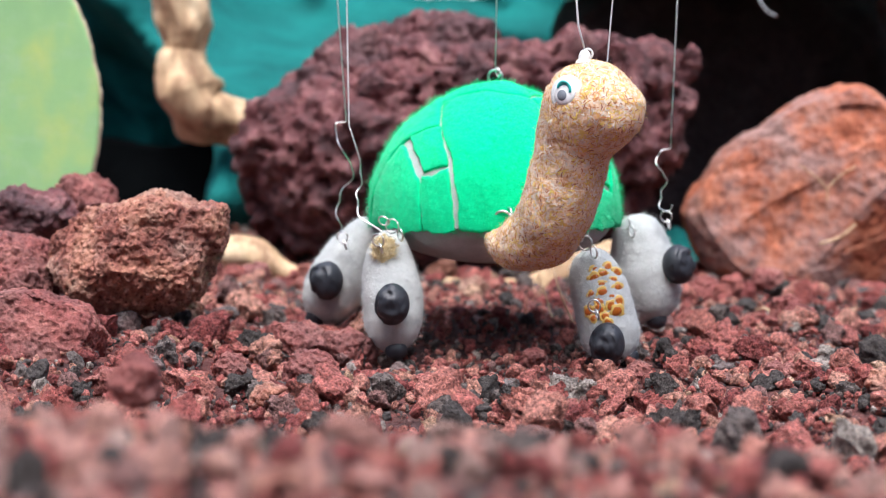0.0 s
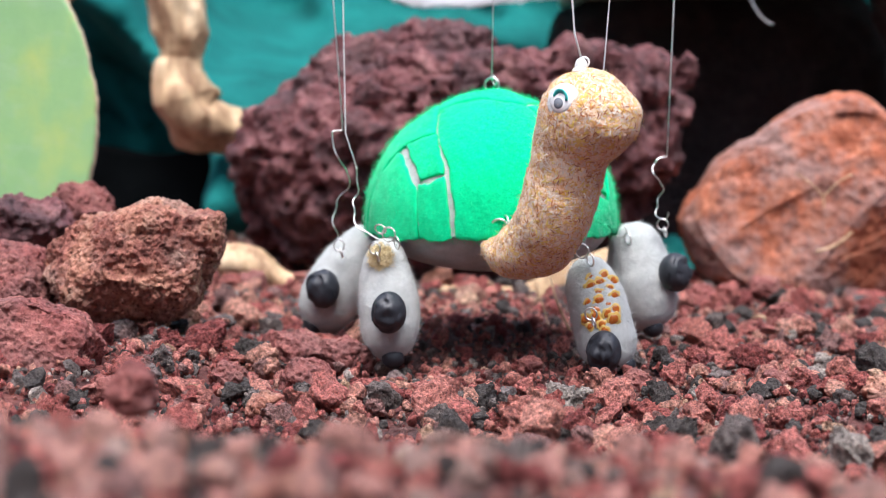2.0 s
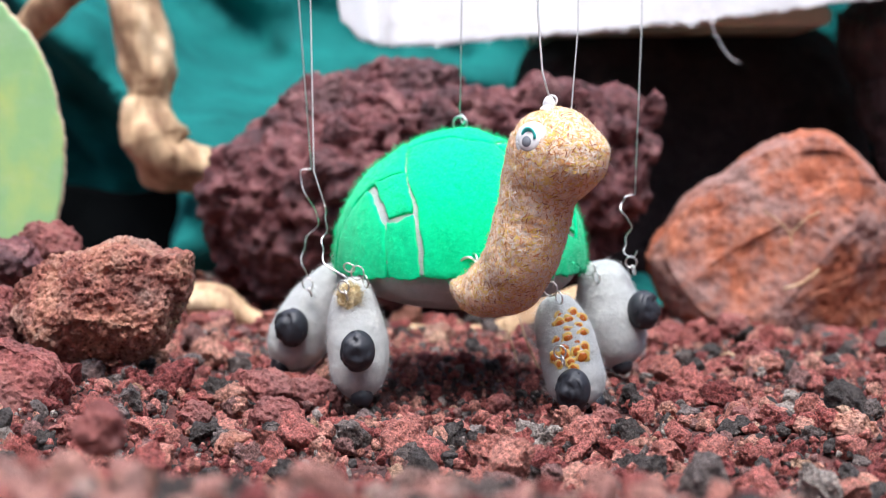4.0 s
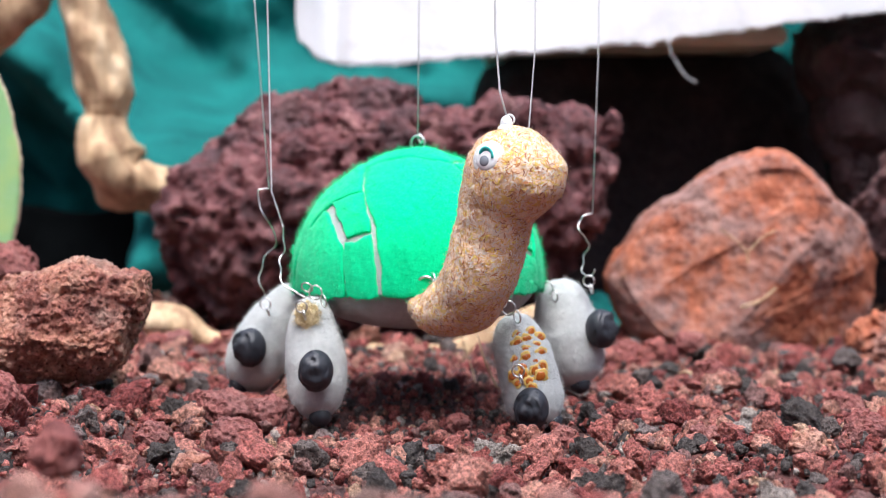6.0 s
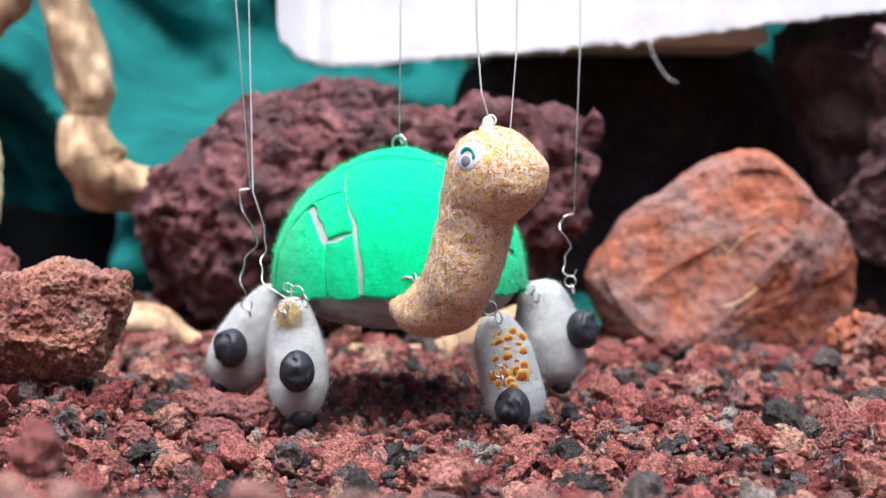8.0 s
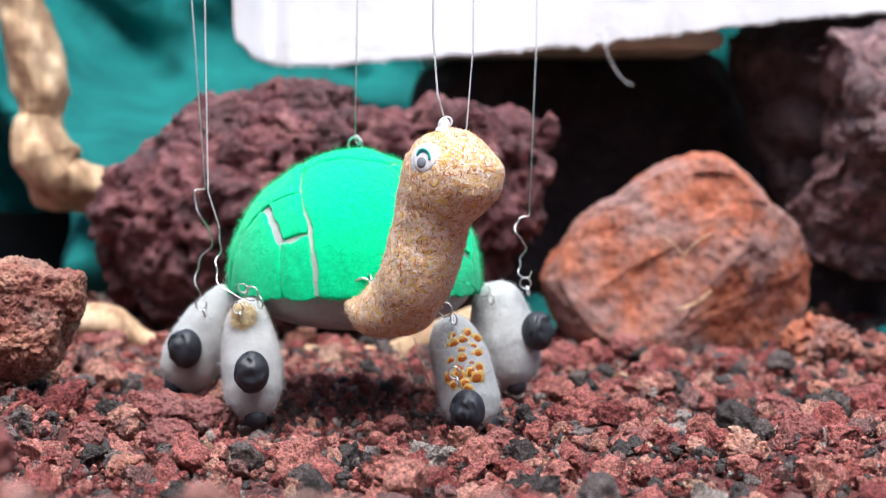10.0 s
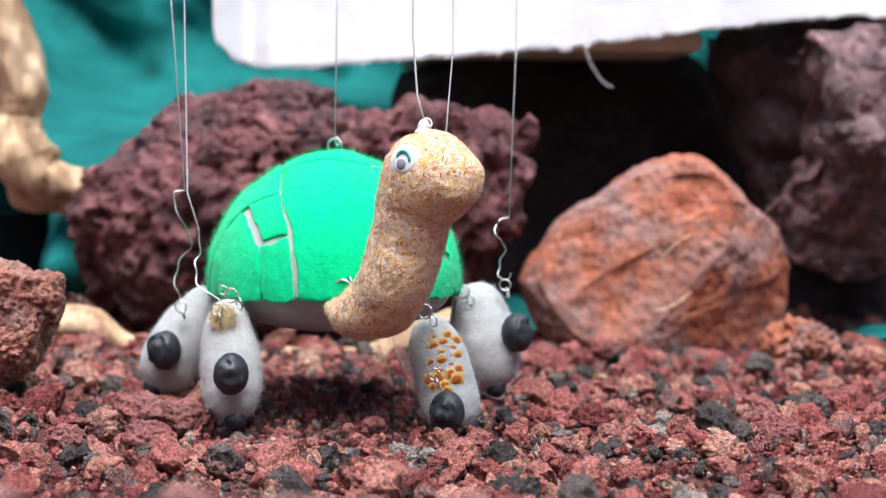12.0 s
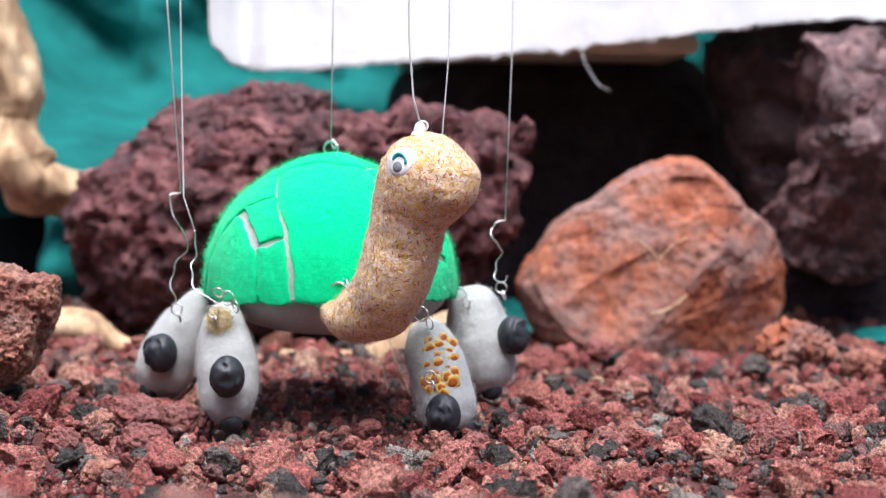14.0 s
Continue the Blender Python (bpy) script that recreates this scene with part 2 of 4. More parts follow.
def tube(points, radii, sides=10, caps=True):
    """A round sweep along points; radii: one number or one for each point (or (rx, ry))."""
    pts = [Vector(p) for p in points]
    vs, fs = [], []
    side = None
    for i, p in enumerate(pts):
        d = (pts[min(i + 1, len(pts) - 1)] - pts[max(i - 1, 0)]).normalized()
        if side is None:
            side = d.cross(Vector((0.31, -0.95, 0.05))).normalized()
        side = (side - d * side.dot(d)).normalized()
        up = d.cross(side)
        r = radii[i] if isinstance(radii, (list, tuple)) else radii
        rx, ry = r if isinstance(r, tuple) else (r, r)
        for k in range(sides):
            a = 2 * math.pi * k / sides
            vs.append(p + side * math.cos(a) * rx + up * math.sin(a) * ry)
    n = len(pts)
    for i in range(n - 1):
        for k in range(sides):
            j = (k + 1) % sides
            fs.append((i * sides + k, i * sides + j, (i + 1) * sides + j, (i + 1) * sides + k))
    if caps:
        fs.append(tuple(reversed(range(sides))))
        fs.append(tuple((n - 1) * sides + k for k in range(sides)))
    return vs, fs


def spline(points, steps=8):
    """A smooth line through points."""
    p = [Vector(q) for q in points]
    p = [2 * p[0] - p[1]] + p + [2 * p[-1] - p[-2]]
    out = []
    for i in range(1, len(p) - 2):
        for s in range(steps):
            t = s / steps
            a, b, c, d = p[i - 1], p[i], p[i + 1], p[i + 2]
            out.append(0.5 * ((2 * b) + (c - a) * t + (2 * a - 5 * b + 4 * c - d) * t * t + (3 * b - a - 3 * c + d) * t ** 3))
    out.append(p[-2])
    return out


def ring_loop(centre, normal, r, thick, sides=6):
    n = Vector(normal).normalized()
    a = n.orthogonal().normalized()
    b = n.cross(a)
    pts = [Vector(centre) + a * r * math.cos(t) + b * r * math.sin(t) for t in [2 * math.pi * k / 20 for k in range(21)]]
    return tube(pts, thick, sides)


def fuzz(points, normals, count, length, width, rng):
    """Short fibres that stand off a surface: one thin blade each."""
    vs, fs = [], []
    idx = rng.integers(0, len(points), count)
    for i in idx:
        p, n = Vector(points[i]), Vector(normals[i])
        lean = Vector(rng.normal(0, 0.7, 3))
        d = (n + lean).normalized() * length * rng.uniform(0.4, 1.3)
        w = d.cross(Vector(rng.normal(0, 1, 3))).normalized() * width
        j = Vector(rng.normal(0, 0.0004, 3))
        k = len(vs)
        vs += [p + j - w, p + j + w, p + j + d]
        fs.append((k, k + 1, k + 2))
    return vs, fs


def strands(points, normals, length, width, rng):
    """Flat curved fibres that lie on a felted surface: two quads each."""
    vs, fs = [], []
    for p, n in zip(points, normals):
        p, n = Vector(p), Vector(n)
        t = n.cross(Vector(rng.normal(0, 1, 3))).normalized()
        side = n.cross(t) * width * rng.uniform(0.6, 1.5)
        bend = n.cross(t) * length * rng.uniform(-0.25, 0.25)
        half = t * length * 0.5 * rng.uniform(0.5, 1.3)
        lift = n * rng.uniform(0.0001, 0.0004)
        k = len(vs)
        vs += [p - half - side * 0.4, p - half + side * 0.4, p + bend - side + lift, p + bend + side + lift, p + half - side * 0.4, p + half + side * 0.4]
        fs += [(k, k + 2, k + 3, k + 1), (k + 2, k + 4, k + 5, k + 3)]
    return vs, fs


def surface_samples(verts, faces, rng, n):
    v = np.array([tuple(q) for q in verts])
    tri = np.array([f[:3] for f in faces] + [(f[0], f[2], f[3]) for f in faces if len(f) == 4])
    e1, e2 = v[tri[:, 1]] - v[tri[:, 0]], v[tri[:, 2]] - v[tri[:, 0]]
    nn = np.cross(e1, e2)
    ar = np.linalg.norm(nn, axis=1)
    pick = rng.choice(len(tri), n, p=ar / ar.sum())
    a, b = rng.random(n), rng.random(n)
    flip = a + b > 1
    a[flip], b[flip] = 1 - a[flip], 1 - b[flip]
    pts = v[tri[pick, 0]] + e1[pick] * a[:, None] + e2[pick] * b[:, None]
    return pts, nn[pick] / np.maximum(ar[pick], 1e-12)[:, None]


# ---- rocks ----
def normals_of(pos, f):
    n = np.zeros_like(pos)
    face = np.cross(pos[f[:, 1]] - pos[f[:, 0]], pos[f[:, 2]] - pos[f[:, 0]])
    for k in range(3):
        np.add.at(n, f[:, k], face)
    return n / np.maximum(np.linalg.norm(n, axis=1), 1e-12)[:, None]


def rock_mesh(name, at, outline, deep, seed, material, sub=5, lump=0.02, lump_depth=0.006, rough=0.004, pit=0.004, cuts=0, planes=(), cracks=0.0):
    """A stone round the point at, with the given reach at each angle of its front (degrees from the x axis, metres), deep metres half-way front to back.
    cuts: broken faces at random; planes: broken faces (normal, share of the reach); lumps with creases, craters and pores at the size of lump."""
    v, f = ball(sub)
    ang = np.degrees(np.arctan2(v[:, 2], v[:, 0])) % 360
    a = np.array([p for p, _ in outline])
    r = np.array([q for _, q in outline])
    reach = np.interp(ang, np.concatenate((a - 360, a, a + 360)), np.tile(r, 3))
    pos = np.stack((v[:, 0] * reach, v[:, 1] * deep, v[:, 2] * reach), 1)
    rng = np.random.default_rng(seed)
    faces = [(Vector(n), h) for n, h in planes]
    for _ in range(cuts):
        n = rng.normal(0, 1, 3)
        n[1] = -abs(n[1])
        faces.append((Vector(n), rng.uniform(0.68, 0.88)))
    for n, h in faces:
        n = np.array(n.normalized())
        over = np.maximum(pos @ n - (pos @ n).max() * h, 0)
        pos -= 0.88 * over[:, None] * n
    off = Vector((seed * 3.7, seed * 1.3, seed * 2.1))
    out = np.empty(len(pos))
    for i, p in enumerate(pos):
        q = (Vector(p) + off) / lump
        w = noise.noise_vector(q * 0.8) * 0.4
        d, near = noise.voronoi(q * 0.62 + w)
        crater = max(0.0, 1 - d[0] / 0.55) if noise.noise(near[0] * 3.1) > 0.05 else 0.0
        knob = min(1.0, 2.4 * abs(noise.noise(q + w)))
        out[i] = lump_depth * (0.9 * noise.fractal(q * 0.42, 0.9, 2.0, 3) + 0.55 * (knob - 0.6)) - 1.9 * pit * crater ** 0.7
        if cracks:
            line = abs(noise.noise(Vector((q.x * 0.35 + 0.25 * q.z, q.y * 0.6, q.z * 0.75)) + w * 0.5))
            out[i] -= cracks * max(0.0, 1 - line / 0.035) * max(0.0, min(1.0, 0.5 + 3 * noise.noise(q * 0.5 + Vector((9, 2, 4)))))
    pos += normals_of(pos, f) * out[:, None]
    for i, p in enumerate(pos):
        q = (Vector(p) + off) / lump
        w = noise.noise_vector(q * 2.1) * 0.3
        small = min(1.0, 2.6 * abs(noise.noise(q * 2.4 + w)))
        hole = max(0.0, noise.noise(q * 2.9 - w) - 0.22) + 0.6 * max(0.0, noise.noise(q * 6.5) - 0.25)
        out[i] = lump_depth * 0.22 * (small - 0.6) + rough * 0.6 * noise.fractal(q * 3.0, 0.55, 2.1, 6) - pit * min(hole, 0.4) * 1.6
    pos += normals_of(pos, f) * out[:, None]
    return mesh_of(name, pos + np.array(at), f, material)


def stone_outline(r, rng, flat=0.75):
    return [(k * 30, r * rng.uniform(0.82, 1.15) * (1 - (1 - flat) * abs(math.sin(radians(k * 30))))) for k in range(12)]


# ---- ground ----
def ground_height(x, y):
    near = smooth01(0.50, 0.31, y) * smooth01(-0.05, 0.2, y)
    return near * (0.0325 - 0.075 * np.clip(x, -0.2, 0.2)) + 0.008 * smooth01(-0.085, -0.14, x) * smooth01(0.56, 0.66, y) + 0.004 * np.sin(17 * x + 5) * np.sin(13 * y) + 0.0022 * np.sin(41 * x) * np.sin(37 * y + 1)


def make_ground():
    near = np.linspace(-0.5, 0.5, 150)
    far = np.array([0.7, 1.2, 2.5, 6, 15, 40])
    xs = np.concatenate((-far[::-1], near, far))
    ys = np.concatenate((-far[::-1], np.linspace(-0.3, 1.5, 200), 1.5 + far))
    X, Y = np.meshgrid(xs, ys)
    edge = (np.abs(X) < 0.6) & (Y > -0.5) & (Y < 1.6)
    rng = np.random.default_rng(4)
    Z = np.where(edge, ground_height(X, Y) + rng.normal(0, 0.0012, X.shape), 0.0) - 0.002
    w = len(xs)
    fs = [(j * w + i, j * w + i + 1, (j + 1) * w + i + 1, (j + 1) * w + i) for j in range(len(ys) - 1) for i in range(w - 1)]
    vs = np.stack((X.ravel(), Y.ravel(), Z.ravel()), 1)
    thing("ground", mesh_of("ground", vs, fs, EARTH), "dark red volcanic grit under loose gravel", "ground", kind="structure")


def pebble_shapes(sub, count, rng):
    v, f = ball(sub)
    shapes = []
    for k in range(count):
        p = v * np.array([1, rng.uniform(0.7, 1.0), rng.uniform(0.55, 0.85)])
        for _ in range(9):
            n = rng.normal(0, 1, 3)
            n /= np.linalg.norm(n)
            over = np.maximum(p @ n - rng.uniform(0.38, 0.7), 0)
            p = p - over[:, None] * n
        s = Vector((k * 5.1, 0, 0))
        amp = (0.16, 0.2, 0.26, 0.34)[sub - 1]
        p = p * np.array([1 + amp * noise.fractal(Vector(q) * 2.4 + s, 0.55, 2.1, 3 + sub) for q in v])[:, None]
        shapes.append(p)
    return shapes, f


def scatter(name, count, sub, sizes, seed, label, keep=lambda x, y: True, rounded=False, material=None):
    rng = np.random.default_rng(seed)
    shapes, f = pebble_shapes(sub, 24, rng)
    nv = len(shapes[0])
    y = 0.23 + 0.91 * rng.random(count * 4) ** 0.8
    x = (rng.random(count * 4) * 2 - 1) * (0.3 * y + 0.03)
    take = np.array([keep(a, b) for a, b in zip(x, y)])
    x, y = x[take][:count], y[take][:count]
    n = len(x)
    r = np.clip(np.exp(rng.normal(math.log(sizes[0]), sizes[1], n)), sizes[2], sizes[3])
    q = rng.normal(0, 1, (n, 4))
    q /= np.linalg.norm(q, axis=1)[:, None]
    a, b, c, d = q.T
    R = np.stack((1 - 2 * (c * c + d * d), 2 * (b * c - a * d), 2 * (b * d + a * c), 2 * (b * c + a * d), 1 - 2 * (b * b + d * d), 2 * (c * d - a * b),
                  2 * (b * d - a * c), 2 * (c * d + a * b), 1 - 2 * (b * b + c * c)), 1).reshape(n, 3, 3)
    S = np.array(shapes)[rng.integers(0, 24, n)]
    P = np.einsum("nij,nvj->nvi", R, S) * r[:, None, None]
    z = ground_height(x, y) + r * rng.uniform(-0.1, 0.75, n)
    P += np.stack((x, y, z), 1)[:, None, :]
    F = (f[None] + (np.arange(n) * nv)[:, None, None]).reshape(-1, 3)
    me = bpy.data.meshes.new(name)
    me.vertices.add(n * nv)
    me.vertices.foreach_set("co", P.reshape(-1).astype(np.float32))
    me.loops.add(F.size)
    me.loops.foreach_set("vertex_index", F.reshape(-1).astype(np.int32))
    me.polygons.add(len(F))
    me.polygons.foreach_set("loop_start", np.arange(0, F.size, 3, dtype=np.int32))
    me.materials.append(material or PEBBLE)
    me.update(calc_edges=True)
    me.validate()
    if not rounded:
        me.shade_flat()
    thing(name, me, label, "gravel", kind="stuff")


make_ground()


# unseen walls, added to block low sky light and deepen the crevices
def blocker_wall(name, x0, x1, y0, y1):
    v = [(x, y, z) for z in (-0.05, 2.3) for x, y in ((x0, y0), (x1, y0), (x1, y1), (x0, y1))]
    f = [(3, 2, 1, 0), (4, 5, 6, 7), (0, 1, 5, 4), (1, 2, 6, 5), (2, 3, 7, 6), (3, 0, 4, 7)]
    thing(name, mesh_of(name, v, f, BLOCKER, False), "unseen plain wall added to block low sky light", "wall", kind="structure")


blocker_wall("blocker_south", -2.6, 2.6, -2.2, -2.0)
blocker_wall("blocker_west", -2.6, -2.4, -2.0, 3.4)
blocker_wall("blocker_east", 2.4, 2.6, -2.0, 3.4)
blocker_wall("blocker_north", -2.6, 2.6, 3.4, 3.6)
scatter("gravel", 10200, 2, (0.0020, 0.45, 0.0010, 0.0052), 11, "fine red and charcoal scoria gravel covering the ground")
scatter("grit", 20000, 1, (0.00115, 0.35, 0.0006, 0.0022), 14, "tiny red and black scoria crumbs between the gravel")
scatter("coarse_gravel", 1350, 3, (0.0044, 0.42, 0.0026, 0.0105), 12, "coarse rough red and black scoria chips lying on the gravel",
        lambda x, y: y > 0.47 and not (abs(x + 0.01) < 0.045 and 0.66 < y < 0.90))
scatter("crusty_gravel", 250, 4, (0.0050, 0.3, 0.0034, 0.0095), 13, "porous crusted scoria pieces half sunk in the gravel",
        lambda x, y: 0.56 < y < 0.95 and not (abs(x + 0.01) < 0.05 and 0.66 < y < 0.92), True)

scatter("dusty_gravel", 900, 2, (0.0034, 0.35, 0.0018, 0.0068), 15, "pale dusty pink scoria pieces on the near mound", lambda x, y: y < 0.43, False, DUSTY_PEBBLE)

# ---- rocks of the set ----
thing("lava_rock", rock_mesh("lava_rock", (-0.0330, 1.0000, 0.0754), [(0, 0.117), (12, 0.126), (20, 0.125), (30, 0.096), (47, 0.077), (59, 0.057), (75, 0.056), (104, 0.064), (114, 0.070), (144, 0.085), (167, 0.100), (181, 0.124), (187, 0.128), (199, 0.123), (212, 0.122), (233, 0.085), (270, 0.071), (295, 0.075), (322, 0.084), (334, 0.098), (346, 0.110), (353, 0.113)], 0.06, 3, SCORIA, 7, 0.028, 0.0115, 0.0050, 0.0105),
      "large purplish-red porous lava rock behind the turtle", "rock")
thing("sandstone_rock", rock_mesh("sandstone_rock", (0.1533, 0.9900, 0.0436), [(0, 0.067), (16, 0.062), (36, 0.054), (59, 0.056), (74, 0.058), (86, 0.056), (98, 0.052), (135, 0.049), (170, 0.063), (187, 0.075), (203, 0.073), (223, 0.072), (267, 0.058), (313, 0.072), (344, 0.073)], 0.060, 8, TERRACOTTA, 7, 0.034, 0.0015, 0.0018, 0.0018, 0, [((-0.10, -0.97, 0.22), 0.52), ((0.70, -0.70, 0.05), 0.70), ((0.45, -0.85, -0.30), 0.66)], 0.0007),
      "smooth rounded terracotta-orange stone with grey weathered patches", "rock")
# shaded and lit halves of one rock, the difference put into their colours
thing("plum_rock", rock_mesh("plum_rock", (0.2682, 1.1300, 0.1052), [(0, 0.080), (54, 0.095), (90, 0.080), (112, 0.081), (137, 0.093), (144, 0.086), (158, 0.063), (197, 0.045), (239, 0.058), (258, 0.071), (273, 0.075), (301, 0.084), (312, 0.085)], 0.075, 5, PLUM_SHADED, 6, 0.045, 0.011, 0.0030, 0.0040, 0, [((-0.6, -0.75, -0.3), 0.7)]),
      "plum-brown glossy lava rock, shade in its colour, propped above the gravel", "rock")
thing("plum_rock", rock_mesh("plum_rock", (0.2622, 1.0400, 0.1019), [(0, 0.064), (54, 0.083), (80, 0.070), (112, 0.070), (118, 0.048), (131, 0.028), (187, 0.025), (210, 0.045), (216, 0.060), (229, 0.069), (251, 0.066), (286, 0.067), (319, 0.065)], 0.06, 25, PLUM_LIT, 7, 0.036, 0.0085, 0.0032, 0.0050, 0, [((-0.75, -0.6, -0.25), 0.62), ((0.45, -0.75, 0.5), 0.66), ((0.1, -0.8, -0.6), 0.72)]),
      "glossy plum-brown lava rock with highlights put into its colour", "rock")
# rocks coloured near-black for the shade under the cloth; the block is added
thing("shaded_rock", rock_mesh("shaded_rock", (0.1284, 1.2600, 0.0758), [(0, 0.115), (28, 0.125), (45, 0.121), (90, 0.087), (128, 0.108), (144, 0.128), (180, 0.122), (222, 0.173), (270, 0.115), (315, 0.163)], 0.09, 6, SHADE_AND_TWIG, 5, 0.03, 0.006, 0.004, 0.003),
      "dark boulder under the cloth, its shade put into the colour", "rock")
thing("shaded_rock", rock_mesh("shaded_rock", (0.3025, 1.2000, 0.0099), [(0, 0.092), (37, 0.071), (90, 0.042), (144, 0.061), (180, 0.071), (207, 0.063), (270, 0.035), (335, 0.082)], 0.06, 9, SHADE_AND_TWIG, 5, 0.03, 0.006, 0.004, 0.003),
      "added block holding up the plum rock, black for shade", "rock")
thing("scoria_stone", rock_mesh("scoria_stone", (-0.1434, 0.7100, 0.0366), [(9, 0.032), (31, 0.035), (43, 0.026), (72, 0.025), (110, 0.020), (130, 0.023), (151, 0.030), (180, 0.039), (203, 0.035), (234, 0.027), (271, 0.024), (317, 0.026), (349, 0.027)], 0.030, 7, SCORIA_BROWN, 7, 0.014, 0.0024, 0.0024, 0.0017, 3, [((0.2, -0.93, 0.25), 0.62), ((-0.75, -0.6, 0.2), 0.72)]),
      "rough brown-red scoria stone with pale crust", "rock")
thing("scoria_stone", rock_mesh("scoria_stone", (-0.2019, 0.7800, 0.0469), [(29, 0.014), (90, 0.011), (144, 0.016), (180, 0.024), (219, 0.016), (311, 0.012), (356, 0.016)], 0.03, 14, SCORIA, 6, 0.012, 0.002, 0.002, 0.002, 4),
      "dark purple slab of scoria on the stone pile", "rock")
thing("scoria_stone", rock_mesh("scoria_stone", (-0.1941, 0.8300, 0.0507), [(29, 0.013), (90, 0.009), (151, 0.013), (189, 0.016), (239, 0.014), (315, 0.017), (351, 0.015)], 0.02, 15, SCORIA_RED, 6, 0.01, 0.002, 0.0018, 0.002, 4),
      "red scoria stone at the back of the pile", "rock")
thing("scoria_stone", rock_mesh("scoria_stone", (-0.1938, 0.7200, 0.0300), [(34, 0.015), (90, 0.013), (144, 0.018), (180, 0.021), (232, 0.024), (270, 0.019), (311, 0.020), (352, 0.015)], 0.022, 16, SCORIA_RED, 6, 0.011, 0.002, 0.0018, 0.002, 4),
      "deep red porous scoria stone in the pile", "rock")
thing("scoria_stone", rock_mesh("scoria_stone", (-0.1640, 0.6400, 0.0140), [(0, 0.022), (29, 0.020), (74, 0.016), (136, 0.022), (180, 0.026), (221, 0.021), (286, 0.017), (331, 0.023)], 0.022, 17, SCORIA_RED, 6, 0.012, 0.0014, 0.0014, 0.0011, 2, [((0.12, -0.93, 0.35), 0.58)]),
      "broad dusty red scoria block beside the pile", "rock")
thing("scoria_stone", rock_mesh("scoria_stone", (-0.0862, 0.4200, 0.0350), [(0, 0.005), (52, 0.006), (96, 0.0085), (142, 0.006), (198, 0.007), (253, 0.006), (313, 0.006)], 0.006, 18, SCORIA_RED, 4, 0.005, 0.0006, 0.0008, 0.0006, 4),
      "small red scoria chip standing on the near mound", "rock")
thing("root_clump", rock_mesh("root_clump", (0.2102, 0.9200, 0.0044), [(0, 0.022), (34, 0.020), (80, 0.015), (124, 0.015), (180, 0.019), (220, 0.021), (270, 0.016), (322, 0.024)], 0.018, 21, TERRACOTTA, 6, 0.007, 0.005, 0.003, 0.003),
      "crumbly orange-brown porous clump on the gravel", "rock")

# ---- cloth, board ----
def drape(name, x0, x1, profile, folds, material, label, category, nx=160, nz=70, thick=0.002):
    """A cloth from x0 to x1; profile(t, x) gives its y and z for t from 0 (foot) to 1 (head)."""
    vs, fs = [], []
    for j in range(nz + 1):
        for i in range(nx + 1):
            x = x0 + (x1 - x0) * i / nx
            y, z = profile(j / nz, x)
            vs.append((x, y + folds(x, z), z))
    w = nx + 1
    fs = [(j * w + i, j * w + i + 1, (j + 1) * w + i + 1, (j + 1) * w + i) for j in range(nz) for i in range(nx)]
    ob = thing(name, mesh_of(name, vs, fs, material), label, category)
    so = ob.modifiers.new("thickness", "SOLIDIFY")
    so.thickness = thick
    return ob


def teal_profile(t, x):
    z = 0.46 * t
    bulge = math.exp(-((z - 0.092 - 0.9 * max(0, -x - 0.205)) / 0.045) ** 2)
    low = math.exp(-((x + 0.176) / 0.034) ** 2) * math.exp(-((z - 0.022) / 0.05) ** 2)
    return 1.52 - 0.26 * bulge - 0.41 * low, z


def teal_folds(x, z):
    p = Vector((x * 7 + z * 6, z * 5, 1.7))
    return 0.05 * noise.noise(p) + 0.07 * abs(noise.noise(p * 2.3)) + 0.045 * abs(noise.noise(Vector((x * 26 + z * 30, z * 14 - x * 6, 4)))) + 0.006 * math.sin(70 * x + 60 * z + 4 * noise.noise(p))


drape("cloth_backdrop", -0.75, 0.75, teal_profile, teal_folds, TEAL, "teal cotton cloth hung in loose folds behind the rocks", "cloth")


# sheet added where only deep shade lies under the teal folds
def shade_profile(t, x):
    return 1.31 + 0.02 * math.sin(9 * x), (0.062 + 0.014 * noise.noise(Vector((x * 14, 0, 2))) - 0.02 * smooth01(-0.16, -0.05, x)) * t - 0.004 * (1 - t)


def shade_folds(x, z):
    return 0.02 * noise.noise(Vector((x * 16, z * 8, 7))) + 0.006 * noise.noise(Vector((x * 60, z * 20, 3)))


drape("shade_sheet", -0.62, 0.02, shade_profile, shade_folds, VOID_SHADE, "added black sheet standing for the shade under the teal folds", "cloth", 120, 14)

CLOTH_Y = 1.06
HEM = [(-0.0849, 1.0600, 0.1705), (-0.0837, 1.0600, 0.1606), (-0.0746, 1.0600, 0.1518), (-0.0574, 1.0600, 0.1453), (-0.0075, 1.0600, 0.1481), (0.0674, 1.0600, 0.1546), (0.1236, 1.0600, 0.1599), (0.1892, 1.0600, 0.1687), (0.2447, 1.0600, 0.1762), (0.2890, 1.0600, 0.1774), (0.4108, 1.0600, 0.1784)]


def hem(x):
    xs = [p[0] for p in HEM]
    zs = [p[2] for p in HEM]
    return float(np.interp(x, xs, zs)) + 0.0018 * noise.noise(Vector((x * 160, 0, 3))) + 0.0022 * noise.noise(Vector((x * 50, 0, 5))) + 0.0008 * noise.noise(Vector((x * 600, 0, 8)))


def white_profile(t, x):
    if t < 0.45:
        return CLOTH_Y, hem(x) + (0.212 - hem(x)) * t / 0.45
    s = (t - 0.45) / 0.55
    return CLOTH_Y + 0.36 * s, 0.212 + 0.012 * math.sin(s * math.pi)


